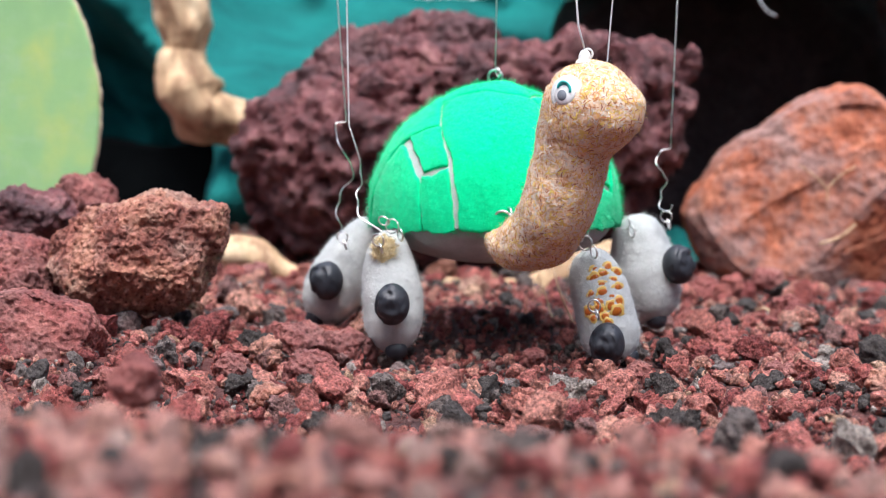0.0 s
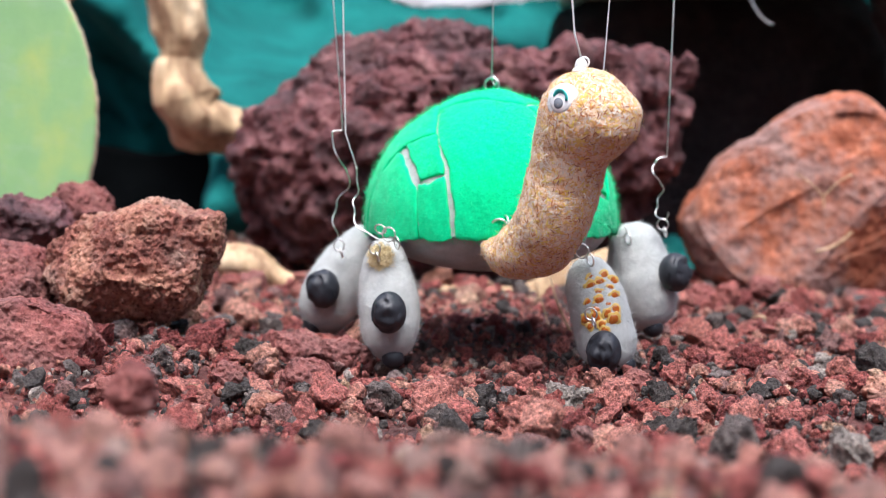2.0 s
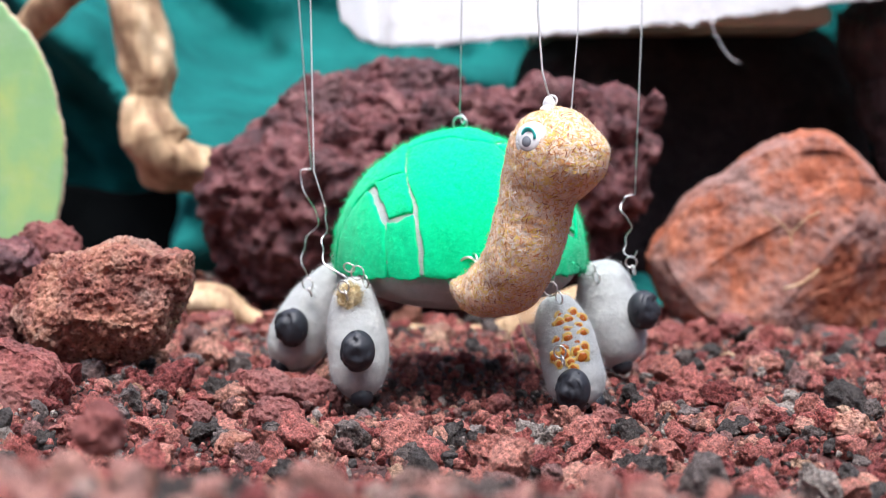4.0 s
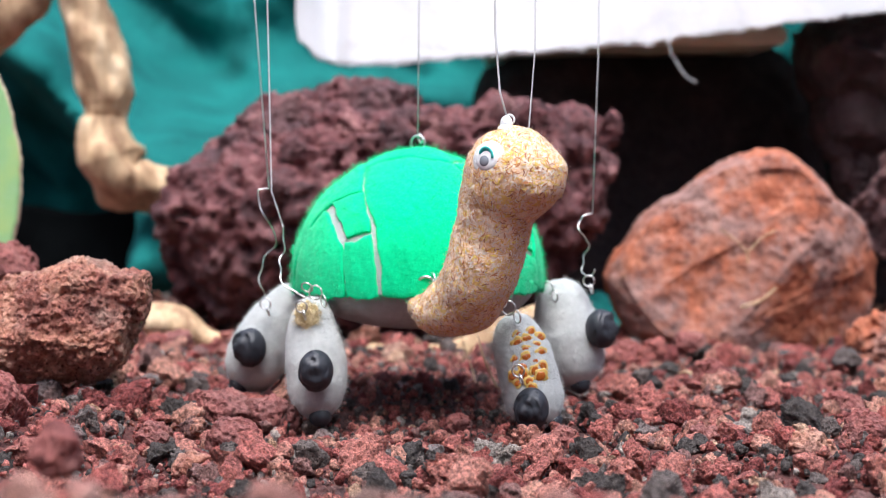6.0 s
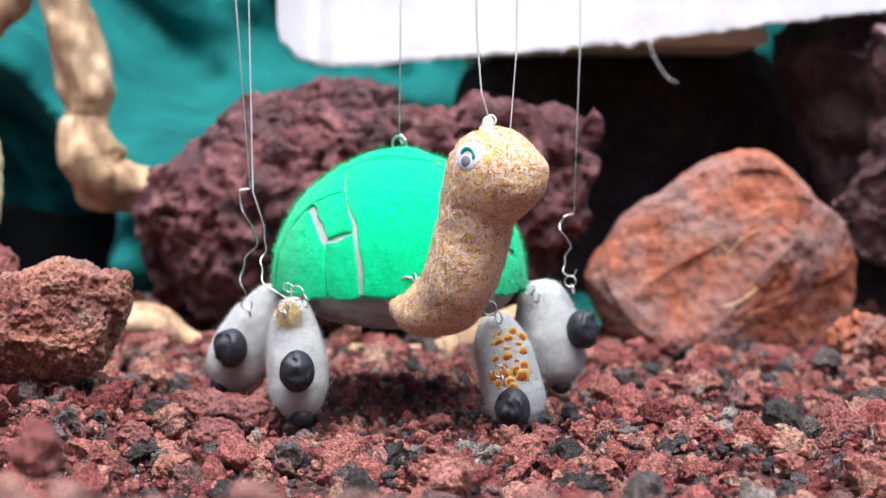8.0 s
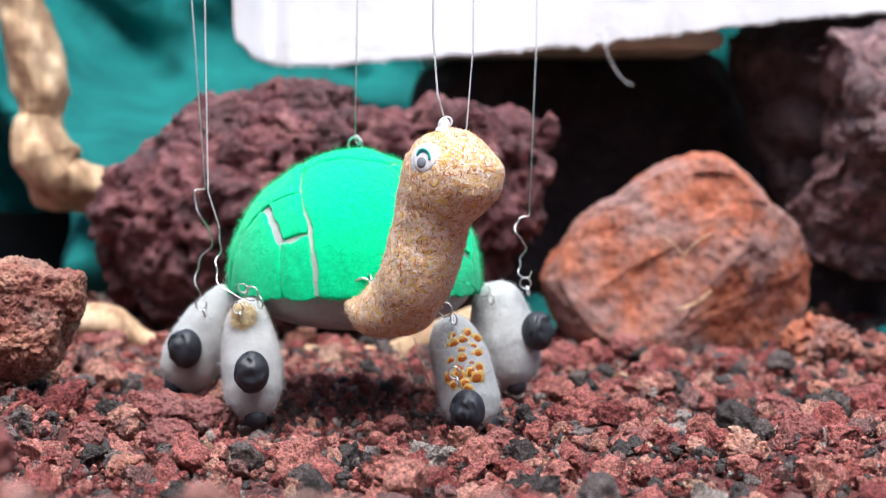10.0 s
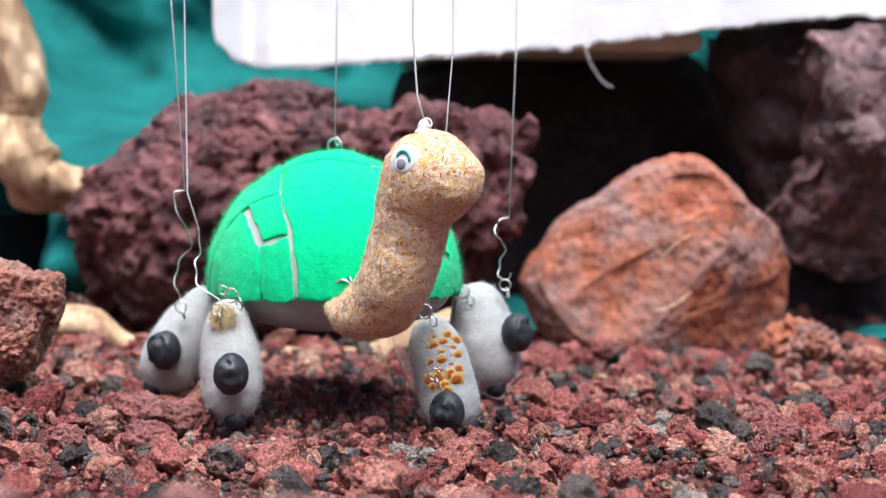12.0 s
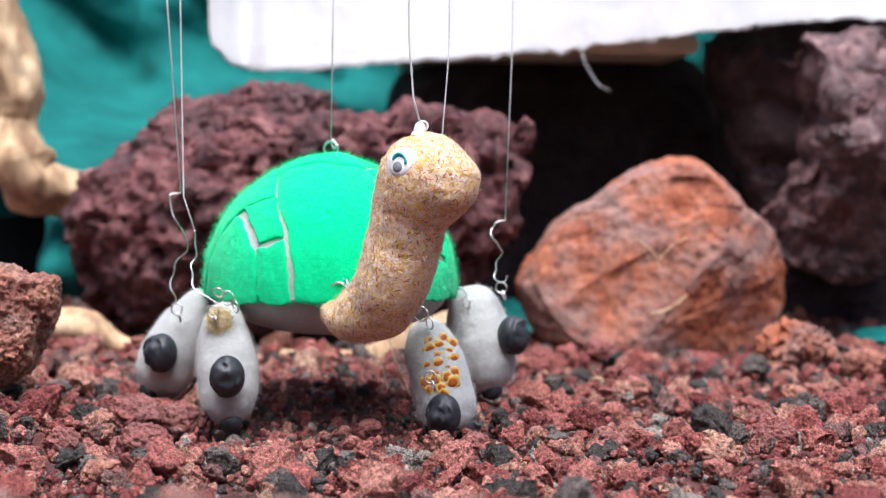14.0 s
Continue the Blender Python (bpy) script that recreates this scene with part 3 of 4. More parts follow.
def white_folds(x, z):
    return 0.012 * noise.noise(Vector((x * 20, z * 3, 0.4))) + 0.0022 * noise.noise(Vector((x * 60, z * 12, 5))) + 0.10 * (z - 0.17) + 0.012 * math.exp(-((x + 0.065) / 0.008) ** 2)


white = drape("white_cloth", HEM[0][0], 0.40, white_profile, white_folds, WHITE, "white cotton cloth with a frayed hem draped over a board", "cloth", 300, 60, 0.0015)


def fringe(seed, count):
    rng = np.random.default_rng(seed)
    vs, fs = [], []
    for _ in range(count):
        x = rng.uniform(HEM[0][0], 0.30)
        z = hem(x)
        y = CLOTH_Y + white_folds(x, z) + rng.normal(0, 0.0008)
        ln = rng.uniform(0.0002, 0.0012) if rng.random() < 0.95 else rng.uniform(0.001, 0.003)
        k = len(vs)
        dx = rng.normal(0, 0.0012)
        vs += [(x - 0.00018, y, z + 0.0008), (x + 0.00018, y, z + 0.0008), (x + dx, y + rng.normal(0, 0.001), z - ln)]
        fs.append((k, k + 1, k + 2))
    return mesh_of("fringe", vs, fs, WHITE)


part("fringe", fringe(3, 900), white, "loose white threads", "stuff")
part("thread", mesh_of("thread", *tube(spline([(0.1176, 1.0450, 0.1628), (0.1188, 1.0450, 0.1557), (0.1225, 1.0450, 0.1474), (0.1280, 1.0450, 0.1394), (0.1336, 1.0450, 0.1363)], 6), [0.0006] * 6 + [0.00028] * 19, 6), WHITE), white, "dangling frayed thread")


def box(x0, x1, y0, y1, z0, z1, bevel=0.002):
    bm = bmesh.new()
    bmesh.ops.create_cube(bm, size=1, matrix=Matrix.Translation(((x0 + x1) / 2, (y0 + y1) / 2, (z0 + z1) / 2)) @ Matrix.Diagonal((x1 - x0, y1 - y0, z1 - z0, 1)))
    bmesh.ops.bevel(bm, geom=bm.edges[:], offset=bevel, segments=2, affect="EDGES")
    out = [v.co[:] for v in bm.verts], [[v.index for v in f.verts] for f in bm.faces]
    bm.free()
    return out


thing("roof_board", mesh_of("roof_board", *box(0.025, 0.190, 1.085, 1.42, 0.1585, 0.1690), BOARD, False), "pale wooden board bridging the rocks under white cloth", "board")


# ---- driftwood ----
def branch(points, steps=8, sides=28, seed=0, ridge=0.18):
    """points: (place, radius)."""
    line = spline([p for p, _ in points], steps)
    rad = np.interp(np.linspace(0, len(points) - 1, len(line)), range(len(points)), [r for _, r in points])
    vs, fs = tube(line, [float(r) for r in rad], sides)
    for i in range(len(line)):
        for k in range(sides):
            v = vs[i * sides + k]
            d = v - line[i]
            a = 2 * math.pi * k / sides
            n = noise.noise(v * 70 + Vector((seed, 0, 0)))
            g = math.sin(3 * a + i * 0.12 + seed + 2 * n)
            vs[i * sides + k] = line[i] + d * (1 + ridge * (0.5 * g + 0.9 * n) + 0.05 * noise.noise(v * 300))
    return vs, fs


drift = base("driftwood", (-0.1054, 1.1400, -0.0123), "knotty bleached driftwood root leaning against the lava rock", "driftwood")
part("stem", mesh_of("stem", *branch([((-0.2167, 1.1000, 0.2249), 0.0123), ((-0.2112, 1.1000, 0.1926), 0.0136), ((-0.2054, 1.1000, 0.1666), 0.0143), ((-0.1995, 1.1000, 0.1472), 0.0159), ((-0.1956, 1.1000, 0.1294), 0.0149), ((-0.1956, 1.1000, 0.1187), 0.0120), ((-0.1969, 1.1000, 0.1100), 0.0162),
     ((-0.1950, 1.1000, 0.0954), 0.0201), ((-0.1876, 1.1000, 0.0831), 0.0178), ((-0.1738, 1.1050, 0.0791), 0.0143), ((-0.1580, 1.1200, 0.0755), 0.0117), ((-0.1334, 1.1500, 0.0544), 0.0110), ((-0.1141, 1.1600, 0.0198), 0.0104), ((-0.1056, 1.1600, -0.0177), 0.0097)], 10, 36, 2, 0.24), WOOD), drift)
part("side_branch", mesh_of("side_branch", *branch([((-0.2157, 1.1000, 0.2217), 0.0097), ((-0.2297, 1.1000, 0.1990), 0.0110), ((-0.2442, 1.1000, 0.1812), 0.0117), ((-0.2612, 1.1100, 0.1672), 0.0097), ((-0.2817, 1.1200, 0.1480), 0.0071), ((-0.3008, 1.1300, 0.1351), 0.0029)], 8, 28, 7), WOOD), drift)
thing("log", mesh_of("log", *branch([((-0.1512, 0.9300, 0.0165), 0.003), ((-0.1462, 0.9300, 0.0171), 0.0078), ((-0.1325, 0.9300, 0.0154), 0.0085), ((-0.1161, 0.9300, 0.0062), 0.0058), ((-0.0837, 0.9350, -0.0004), 0.0046), ((-0.0452, 0.9350, 0.0004), 0.005), ((-0.0011, 0.9350, 0.0008), 0.006), ((0.0318, 0.9300, 0.0130), 0.0085), ((0.0592, 0.9300, 0.0171), 0.0085), ((0.0728, 0.9300, 0.0160), 0.004)], 8, 24, 4, 0.2), WOOD),
      "pale peeled branch lying on the gravel", "log")
thing("twig", mesh_of("twig", *branch([((0.2125, 0.9300, 0.0143), 0.0009), ((0.2253, 0.9150, 0.0104), 0.0014), ((0.2388, 0.9050, 0.0066), 0.0013), ((0.2587, 0.9000, 0.0013), 0.001)], 8, 8, 4, 0.1), SHADE_AND_TWIG),
      "thin dark twig lying on the gravel", "twig")


# ---- painted leaf ----
def leaf_sheet(name, y0, deep, shrink, seed, material):
    n = 360
    cx, cy, cz, a, b = -0.2547, y0, 0.0880, 0.0525 - shrink, 0.0800 - shrink
    rim = []
    for k in range(n):
        t = 2 * math.pi * k / n
        w = 1 + 0.012 * noise.noise(Vector((math.cos(t) * 6, math.sin(t) * 6, 2))) + 0.016 * noise.noise(Vector((math.cos(t) * 14, math.sin(t) * 14, 2))) + 0.010 * noise.noise(Vector((math.cos(t) * 45, math.sin(t) * 45, seed)))
        x, z = a * math.cos(t) * w, b * math.sin(t) * w
        if z < -0.055:
            x *= 0.6
            z -= 0.040 * smooth01(0.055, 0.07, -z)
        rim.append((cx + x, cz + z))
    vs, fs = [], []
    for y in (cy, cy + deep):
        for s in (0.0, 0.4, 0.75, 0.97, 1.0):
            off = 0.15 * deep * (1 if s == 1.0 else 0) * (1 if y == cy else -1)
            for x, z in rim:
                px, pz = cx + (x - cx) * s, cz + (z - cz) * s
                vs.append((px, y + off + 0.06 * (px - cx) + 0.5 * (px - cx) ** 2, pz))
    for side in range(2):
        for j in range(4):
            for k in range(n):
                o, m = side * 5 * n + j * n, (k + 1) % n
                q = (o + k, o + m, o + n + m, o + n + k)
                fs.append(q if side == 0 else q[::-1])
    for k in range(n):
        m = (k + 1) % n
        fs.append((4 * n + k, 4 * n + m, 9 * n + m, 9 * n + k))
    return mesh_of(name, vs, fs, material)


leaf = thing("leaf_cutout", leaf_sheet("leaf_cutout", 0.9006, 0.003, 0.0, 2, CARD), "light green leaf cut from card with yellow paint", "leaf cutout")
part("paint_layer", leaf_sheet("paint_layer", 0.9, 0.0004, 0.0006, 6, LEAF), leaf, "flaking light green and yellow paint")

# ---- the turtle marionette ----
SHELL = Vector((-0.0125, 0.7450, 0.1025))
RIM_Z, TOP_Z, SHELL_R = 0.0505, 0.0992, (0.0480, 0.0500)
turtle = base("turtle_marionette", (SHELL.x, SHELL.y, 0.0), "felt turtle marionette, green shell, hung on clear lines", "marionette")


def dome(u, v, lift=0.0):
    s, phi = math.hypot(u, v), math.atan2(v, u)
    t = min(s, 1.12) * math.pi / 2
    c, e = math.cos(t), math.sin(t)
    rr = abs(e) ** 0.98
    hz = math.copysign(abs(c) ** 0.98, c) + 0.03 * math.exp(-(s / 0.16) ** 2) - 0.015 * math.exp(-((s - 0.4) / 0.2) ** 2)
    n = Vector((e * math.cos(phi) / SHELL_R[0], e * math.sin(phi) / SHELL_R[1], c / (TOP_Z - RIM_Z))).normalized()
    p = Vector((SHELL.x + SHELL_R[0] * rr * math.cos(phi), SHELL.y + SHELL_R[1] * rr * math.sin(phi), RIM_Z + (TOP_Z - RIM_Z) * hz))
    return p + n * lift


def shell_base():
    n, m = 48, 18
    vs, fs = [dome(0, 0)], []
    for j in range(1, m + 1):
        for k in range(n):
            a = 2 * math.pi * k / n
            vs.append(dome(j / m * 1.03 * math.cos(a), j / m * 1.03 * math.sin(a)))
    for k in range(n):
        fs.append((0, 1 + k, 1 + (k + 1) % n))
    for j in range(m - 1):
        for k in range(n):
            o, p = 1 + j * n, 1 + (j + 1) * n
            fs.append((o + k, p + k, p + (k + 1) % n, o + (k + 1) % n))
    return vs, fs


# corners of the patches on the dome: u to the side, v to the back, 1 at the rim
CORNER = {"j": (-0.27, -0.17), "l": (0.18, -0.21), "m": (0.30, 0.12), "n": (0.05, 0.36), "o": (-0.26, 0.18),
          "i": (-0.283, -0.41), "g": (-0.266, -0.70), "f": (-0.453, -0.642), "e": (-0.514, -0.33), "k": (-0.78, -0.29),
          "a": (0.49, -0.395), "b": (0.597, -0.595), "d": (0.80, -0.337), "q": (0.72, -0.21)}
# each patch: its corners in turn; a number is a corner on the rim, by its angle in degrees
PATCHES = ["j l m n o", "j l a b 297 255 g i", "i g f e", "g 255 238 f", "e f 238 195 k", "j i e k 195 162 o", "a b d q", "b 297 344 d",
           "l a q d 344 22 m", "m 22 62 n", "n 62 118 o", "o 118 162"]
WIDE = {"ef": 0.050, "ab": 0.050, "b297": 0.055, "g255": 0.036, "ij": 0.010, "bd": 0.022, "fg": 0.022}


def scutes():
    made = []
    for i, spec in enumerate(PATCHES):
        keys = spec.split()
        pts, gap = [], []
        for k, key in enumerate(keys):
            nxt = keys[(k + 1) % len(keys)]
            name = "".join(sorted((key, nxt), key=lambda w: (w.isdigit(), w)))
            at = Vector(CORNER[key]) if key in CORNER else Vector((math.cos(radians(int(key))), math.sin(radians(int(key))))) * 1.05
            pts.append(at)
            gap.append(WIDE.get(name, 0.010) / 2)
            if key.isdigit() and nxt.isdigit():
                a0, a1 = int(key), int(nxt)
                turn = (a1 - a0 + 180) % 360 - 180
                gap[-1] = 0.0
                for t in range(1, 8):
                    a = radians(a0 + turn * t / 8)
                    pts.append(Vector((math.cos(a), math.sin(a))) * (1.05 + 0.010 * math.sin(a * 23 + i)))
                    gap.append(0.0)
        n = len(pts)
        area = sum(pts[k].x * pts[(k + 1) % n].y - pts[(k + 1) % n].x * pts[k].y for k in range(n))
        inward = 1 if area > 0 else -1
        poly = []
        for k in range(n):
            p, a, b = pts[k], pts[k - 1], pts[(k + 1) % n]
            da, db = (p - a).normalized(), (b - p).normalized()
            na, nb = Vector((-da.y, da.x)) * inward, Vector((-db.y, db.x)) * inward
            turn = da.x * db.y - da.y * db.x
            ga, gb = gap[k - 1], gap[k]
            if abs(turn) < 0.25:
                poly.append(p + (na + nb).normalized() * max(ga, gb))
            else:
                s = ((gb * nb - ga * na).x * db.y - (gb * nb - ga * na).y * db.x) / turn
                poly.append(p + na * ga + da * s)
        mid = sum(poly, Vector((0, 0))) / n
        edge = []
        for k, p in enumerate(poly):
            q = poly[(k + 1) % n]
            steps = max(1, int((q - p).length / 0.022))
            edge += [p + (q - p) * (t / steps) for t in range(steps)]
        edge = [p + Vector((noise.noise(Vector((p.x * 9, p.y * 9, i))), noise.noise(Vector((p.x * 9, p.y * 9, i + 9))))) * 0.020
                + Vector((noise.noise(Vector((p.x * 50, p.y * 50, i))), noise.noise(Vector((p.x * 50, p.y * 50, i + 9))))) * 0.008 for p in edge]
        rings = [(0.2, 0.0011), (0.4, 0.0011), (0.6, 0.0011), (0.8, 0.0011), (0.92, 0.0011), (0.97, 0.0010), (0.992, 0.0007), (1.0, 0.0003), (1.0, -0.0004)]
        vs, fs, n = [dome(mid.x, mid.y, 0.0011)], [], len(edge)
        for sc, lift in rings:
            for p in edge:
                q = mid + (p - mid) * sc
                vs.append(dome(q.x, q.y, lift + 0.0006 * noise.noise(Vector((q.x * 9, q.y * 9, i))) * (sc < 0.99)))
        for k in range(n):
            fs.append((0, 1 + k, 1 + (k + 1) % n))
        for j in range(len(rings) - 1):
            for k in range(n):
                o, p = 1 + j * n, 1 + (j + 1) * n
                fs.append((o + k, p + k, p + (k + 1) % n, o + (k + 1) % n))
        made.append((vs, fs if inward > 0 else [q[::-1] for q in fs]))
    return made


rng = np.random.default_rng(21)
sv, sf = shell_base()
shell = part("shell", mesh_of("shell", sv, sf, GREY_FELT), turtle, "domed shell of grey felt under green patches")
green = scutes()
for vs, fs in green:
    part("scute", mesh_of("scute", vs, fs, GREEN_FELT), shell)
pts, nor = surface_samples(*both(*green), rng, 26000)
part("fuzz", mesh_of("fuzz", *fuzz(pts, nor, 26000, 0.0019, 0.00005, rng), GREEN_FELT), shell, "stray green felt fibres", "stuff")
part("hook", mesh_of("hook", *both(ring_loop((SHELL.x, SHELL.y, 0.1032), (0.3, 1, 0), 0.0028, 0.0005), ring_loop((SHELL.x + 0.001, SHELL.y, 0.1048), (1, 0.4, 0.2), 0.0018, 0.0004)), WIRE), shell, "twisted silver wire ring")

bv, bf = ball(4)
bp = bv * np.array([0.0445, 0.0460, 0.0150]) * (1 + 0.03 * np.array([noise.noise(Vector(q) * 3) for q in bv]))[:, None] + np.array([SHELL.x, SHELL.y, 0.0465])
part("belly", mesh_of("belly", bp, bf, GREY_FELT), turtle, "grey felt underside")

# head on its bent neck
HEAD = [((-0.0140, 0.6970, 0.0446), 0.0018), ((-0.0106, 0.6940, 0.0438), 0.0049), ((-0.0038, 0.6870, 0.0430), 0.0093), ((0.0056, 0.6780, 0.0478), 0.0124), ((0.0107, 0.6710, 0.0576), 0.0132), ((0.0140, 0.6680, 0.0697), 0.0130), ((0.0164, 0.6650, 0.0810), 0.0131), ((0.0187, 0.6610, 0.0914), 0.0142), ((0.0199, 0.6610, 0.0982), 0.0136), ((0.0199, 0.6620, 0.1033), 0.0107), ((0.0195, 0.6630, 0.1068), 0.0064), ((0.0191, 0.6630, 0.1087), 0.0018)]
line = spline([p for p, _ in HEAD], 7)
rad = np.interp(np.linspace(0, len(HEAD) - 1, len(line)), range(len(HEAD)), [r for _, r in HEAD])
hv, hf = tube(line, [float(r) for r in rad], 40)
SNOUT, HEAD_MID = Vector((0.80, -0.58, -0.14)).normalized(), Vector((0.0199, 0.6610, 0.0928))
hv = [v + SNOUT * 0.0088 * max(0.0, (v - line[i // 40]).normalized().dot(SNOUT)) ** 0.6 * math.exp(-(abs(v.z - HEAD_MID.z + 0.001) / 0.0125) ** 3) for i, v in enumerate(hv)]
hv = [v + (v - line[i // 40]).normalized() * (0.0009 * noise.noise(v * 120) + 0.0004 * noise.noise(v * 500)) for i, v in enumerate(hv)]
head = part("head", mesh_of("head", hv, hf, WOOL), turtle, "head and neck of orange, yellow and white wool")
pts, nor = surface_samples(hv, hf[:-2], rng, 4000)
part("fuzz", mesh_of("fuzz", *fuzz(pts, nor, 4000, 0.0014, 0.00005, rng), STRANDS), head, "stray wool fibres", "stuff")
pts, nor = surface_samples(hv, hf[:-2], rng, 9000)
part("felted_wool", mesh_of("felted_wool", *strands(pts, nor, 0.0022, 0.00019, rng), STRANDS), head, "orange, yellow and white wool fibres felted together", "stuff")


def blob(centre, direction, r, flat, sub=3):
    """A ball flattened along a direction."""
    v, f = ball(sub)
    q = Vector(direction).to_track_quat("Z", "Y")
    return [Vector(centre) + q @ Vector((p[0] * r, p[1] * r, p[2] * r * flat)) for p in v], [tuple(k) for k in f]


def eye(centre, direction, sgn):
    """A flat plastic eye on a felt disc; its teal lid hangs over the upper half."""
    c, d = Vector(centre), Vector(direction).normalized()
    part("eye_patch", mesh_of("eye_patch", *blob(c, d, 0.0062, 0.2), felt_white), head, "white felt disc")
    part("eye", mesh_of("eye", *blob(c + d * 0.0008, d, 0.0045, 0.36), EYE_WHITE), head, "glossy plastic eye")
    up = (Vector((0.35 * -sgn, 0, 1)) - d * d.dot(Vector((0.35 * -sgn, 0, 1)))).normalized()
    side = d.cross(up)
    lid = [c + d * 0.0021 + (up * math.sin(a) + side * math.cos(a)) * 0.0027 for a in np.linspace(0.15, math.pi - 0.15, 14)]
    part("eyelid", mesh_of("eyelid", *tube(lid, [(0.0004 + 0.0011 * math.sin(k / 13 * math.pi), 0.0005) for k in range(14)], 8), EYE_TEAL), head, "teal painted eyelid")
    part("pupil", mesh_of("pupil", *blob(c + d * 0.0018 - up * 0.0011, d, 0.0021, 0.45), PUPIL), head, "grey pupil")


felt_white = felt_material("white_felt", [(0.3, (0.68, 0.7, 0.7)), (0.7, (0.78, 0.8, 0.8))], 500)
eye(HEAD_MID + Vector((-0.0068, -0.0114, 0.0050)), (-0.52, -0.80, 0.20), -1)
eye(HEAD_MID + Vector((0.0095, 0.0085, 0.0050)), (0.72, 0.62, 0.22), 1)
KNOT = Vector((0.0195, 0.6630, 0.1095))
part("knot", mesh_of("knot", *both(blob(KNOT, (0, 0, 1), 0.0022, 1.4), blob(KNOT + Vector((-0.0006, -0.002, -0.0016)), (0, 0, 1), 0.0026, 0.6), ring_loop(KNOT + Vector((0.001, 0, 0.0015)), (0.2, 1, 0), 0.0017, 0.0004)), felt_white), head, "white thread knot")
part("neck_ring", mesh_of("neck_ring", *both(ring_loop((-0.0086, 0.6940, 0.0514), (0.3, 1, 0.2), 0.0034, 0.0005), ring_loop((-0.0065, 0.6940, 0.0530), (1, 0.4, 0), 0.0030, 0.00045)), WIRE), head, "silver wire ring")


# legs
def leg(top, foot, r, pad_at, pad_way, tip, seed, beads=None, pad_r=0.0063):
    a, b = Vector(top), Vector(foot)
    stops = [(0.0, 0.25), (0.05, 0.55), (0.16, 0.78), (0.35, 0.96), (0.55, 1.03), (0.75, 0.98), (0.88, 0.78), (0.96, 0.45), (1.0, 0.15)]
    line = [a.lerp(b, t) for t, _ in stops]
    line = spline(line, 4)
    rad = np.interp(np.linspace(0, len(stops) - 1, len(line)), range(len(stops)), [q * r for _, q in stops])
    v, f = tube(line, [float(q) for q in rad], 28)
    v = [p + (p - line[i // 28]) * 0.10 * noise.noise(p * 90 + Vector((seed, 0, 0))) for i, p in enumerate(v)]
    ob = part("leg", mesh_of("leg", v, f, GREY_FELT), turtle, "grey felt leg")
    pts, nor = surface_samples(v, f[:-2], rng, 7000)
    part("fuzz", mesh_of("fuzz", *fuzz(pts, nor, 7000, 0.0013, 0.00005, rng), GREY_FELT), ob, "stray grey fibres", "stuff")
    d = Vector(pad_way).normalized()
    pv, pf = blob(pad_at, d, pad_r, 1.0, 4)
    c = Vector(pad_at)
    wound = []
    for p in pv:
        e = p - c
        along = e.dot(d)
        rim = (e - d * along).length
        p = p + Vector((0, 0, e.z * 0.22))
        wound.append(p + d * (0.00035 * math.sin(rim * 3600 + 5 * noise.noise(p * 200)) + 0.0016 * noise.noise(p * 300 + Vector((seed, 0, 0))) + 0.0007 * noise.noise(p * 900) + 0.0003 * math.exp(-(rim / 0.0028) ** 2)) if along > 0 else p)
    pad = part("pad", mesh_of("pad", wound, pf, RUBBER), ob, "lumpy black pad")
    tv, tf = blob(Vector(tip[0]), tip[1], 0.0042, 0.9, 3)
    part("claw", mesh_of("claw", tv, tf, RUBBER), ob, "black toe")
    if beads and seed == 3:
        across = (b - a).cross(Vector((0, 1, 0))).normalized()
        if across.x < 0:
            across = -across
        for row, cols in enumerate(((0.1, 0.5), (-0.1, 0.35, 0.75), (0.2, 0.65), (-0.35, 0.1, 0.7), (-0.1, 0.45), (-0.55, -0.2, 0.25, 0.55), (-0.45, 0.0, 0.4), (0.05,))):
            for col in cols:
                t = 0.17 + 0.062 * row + rng.uniform(-0.012, 0.012)
                dx = (col + rng.uniform(-0.06, 0.06)) * r * 0.82
                wide = r * float(np.interp(t, [q for q, _ in stops], [q for _, q in stops]))
                dx = max(-0.8 * wide, min(0.8 * wide, dx))
                p = a.lerp(b, t) + across * dx + Vector((0, -math.sqrt(wide * wide - dx * dx) - 0.0002, 0))
                tilt = Vector((dx / wide * 0.8 + rng.normal(0, 0.12), -1, rng.normal(0.1, 0.12)))
                q = float(rng.uniform(0.0013, 0.0020))
                rv, rf = blob(p, tilt, q * 1.4, 0.16, 3)
                bv2, bf2 = blob(p + tilt.normalized() * 0.0002, tilt, q * 0.95, 0.3, 3)
                part("bead_rim", mesh_of("bead_rim", [p + (w - p) * (1 + 0.35 * noise.noise(w * 700)) for w in rv], rf, YELLOW_BEAD), ob)
                part("bead", mesh_of("bead", [p + (w - p) * (1 + 0.3 * noise.noise(w * 500)) for w in bv2], bf2, AMBER if rng.random() < 0.92 else YELLOW_BEAD), ob)
    elif beads:
        gp = Vector(beads) + Vector((-0.001, 0.0022, 0.001))
        gv, gf = blob(gp, (0, -1, 0.3), 0.0042, 0.22, 4)
        part("wool_patch", mesh_of("wool_patch", [p + Vector((0, 0, (p.z - gp.z) * 0.3)) + (p - gp) * 0.3 * noise.noise(p * 700) for p in gv], gf, PALE_WOOL), ob, "pale yellow wool tuft")
        pts, nor = surface_samples(gv, gf, rng, 2200)
        part("fuzz", mesh_of("fuzz", *fuzz(pts, nor, 2200, 0.0026, 0.00007, rng), PALE_WOOL), ob, "stray yellow fibres", "stuff")
    return ob


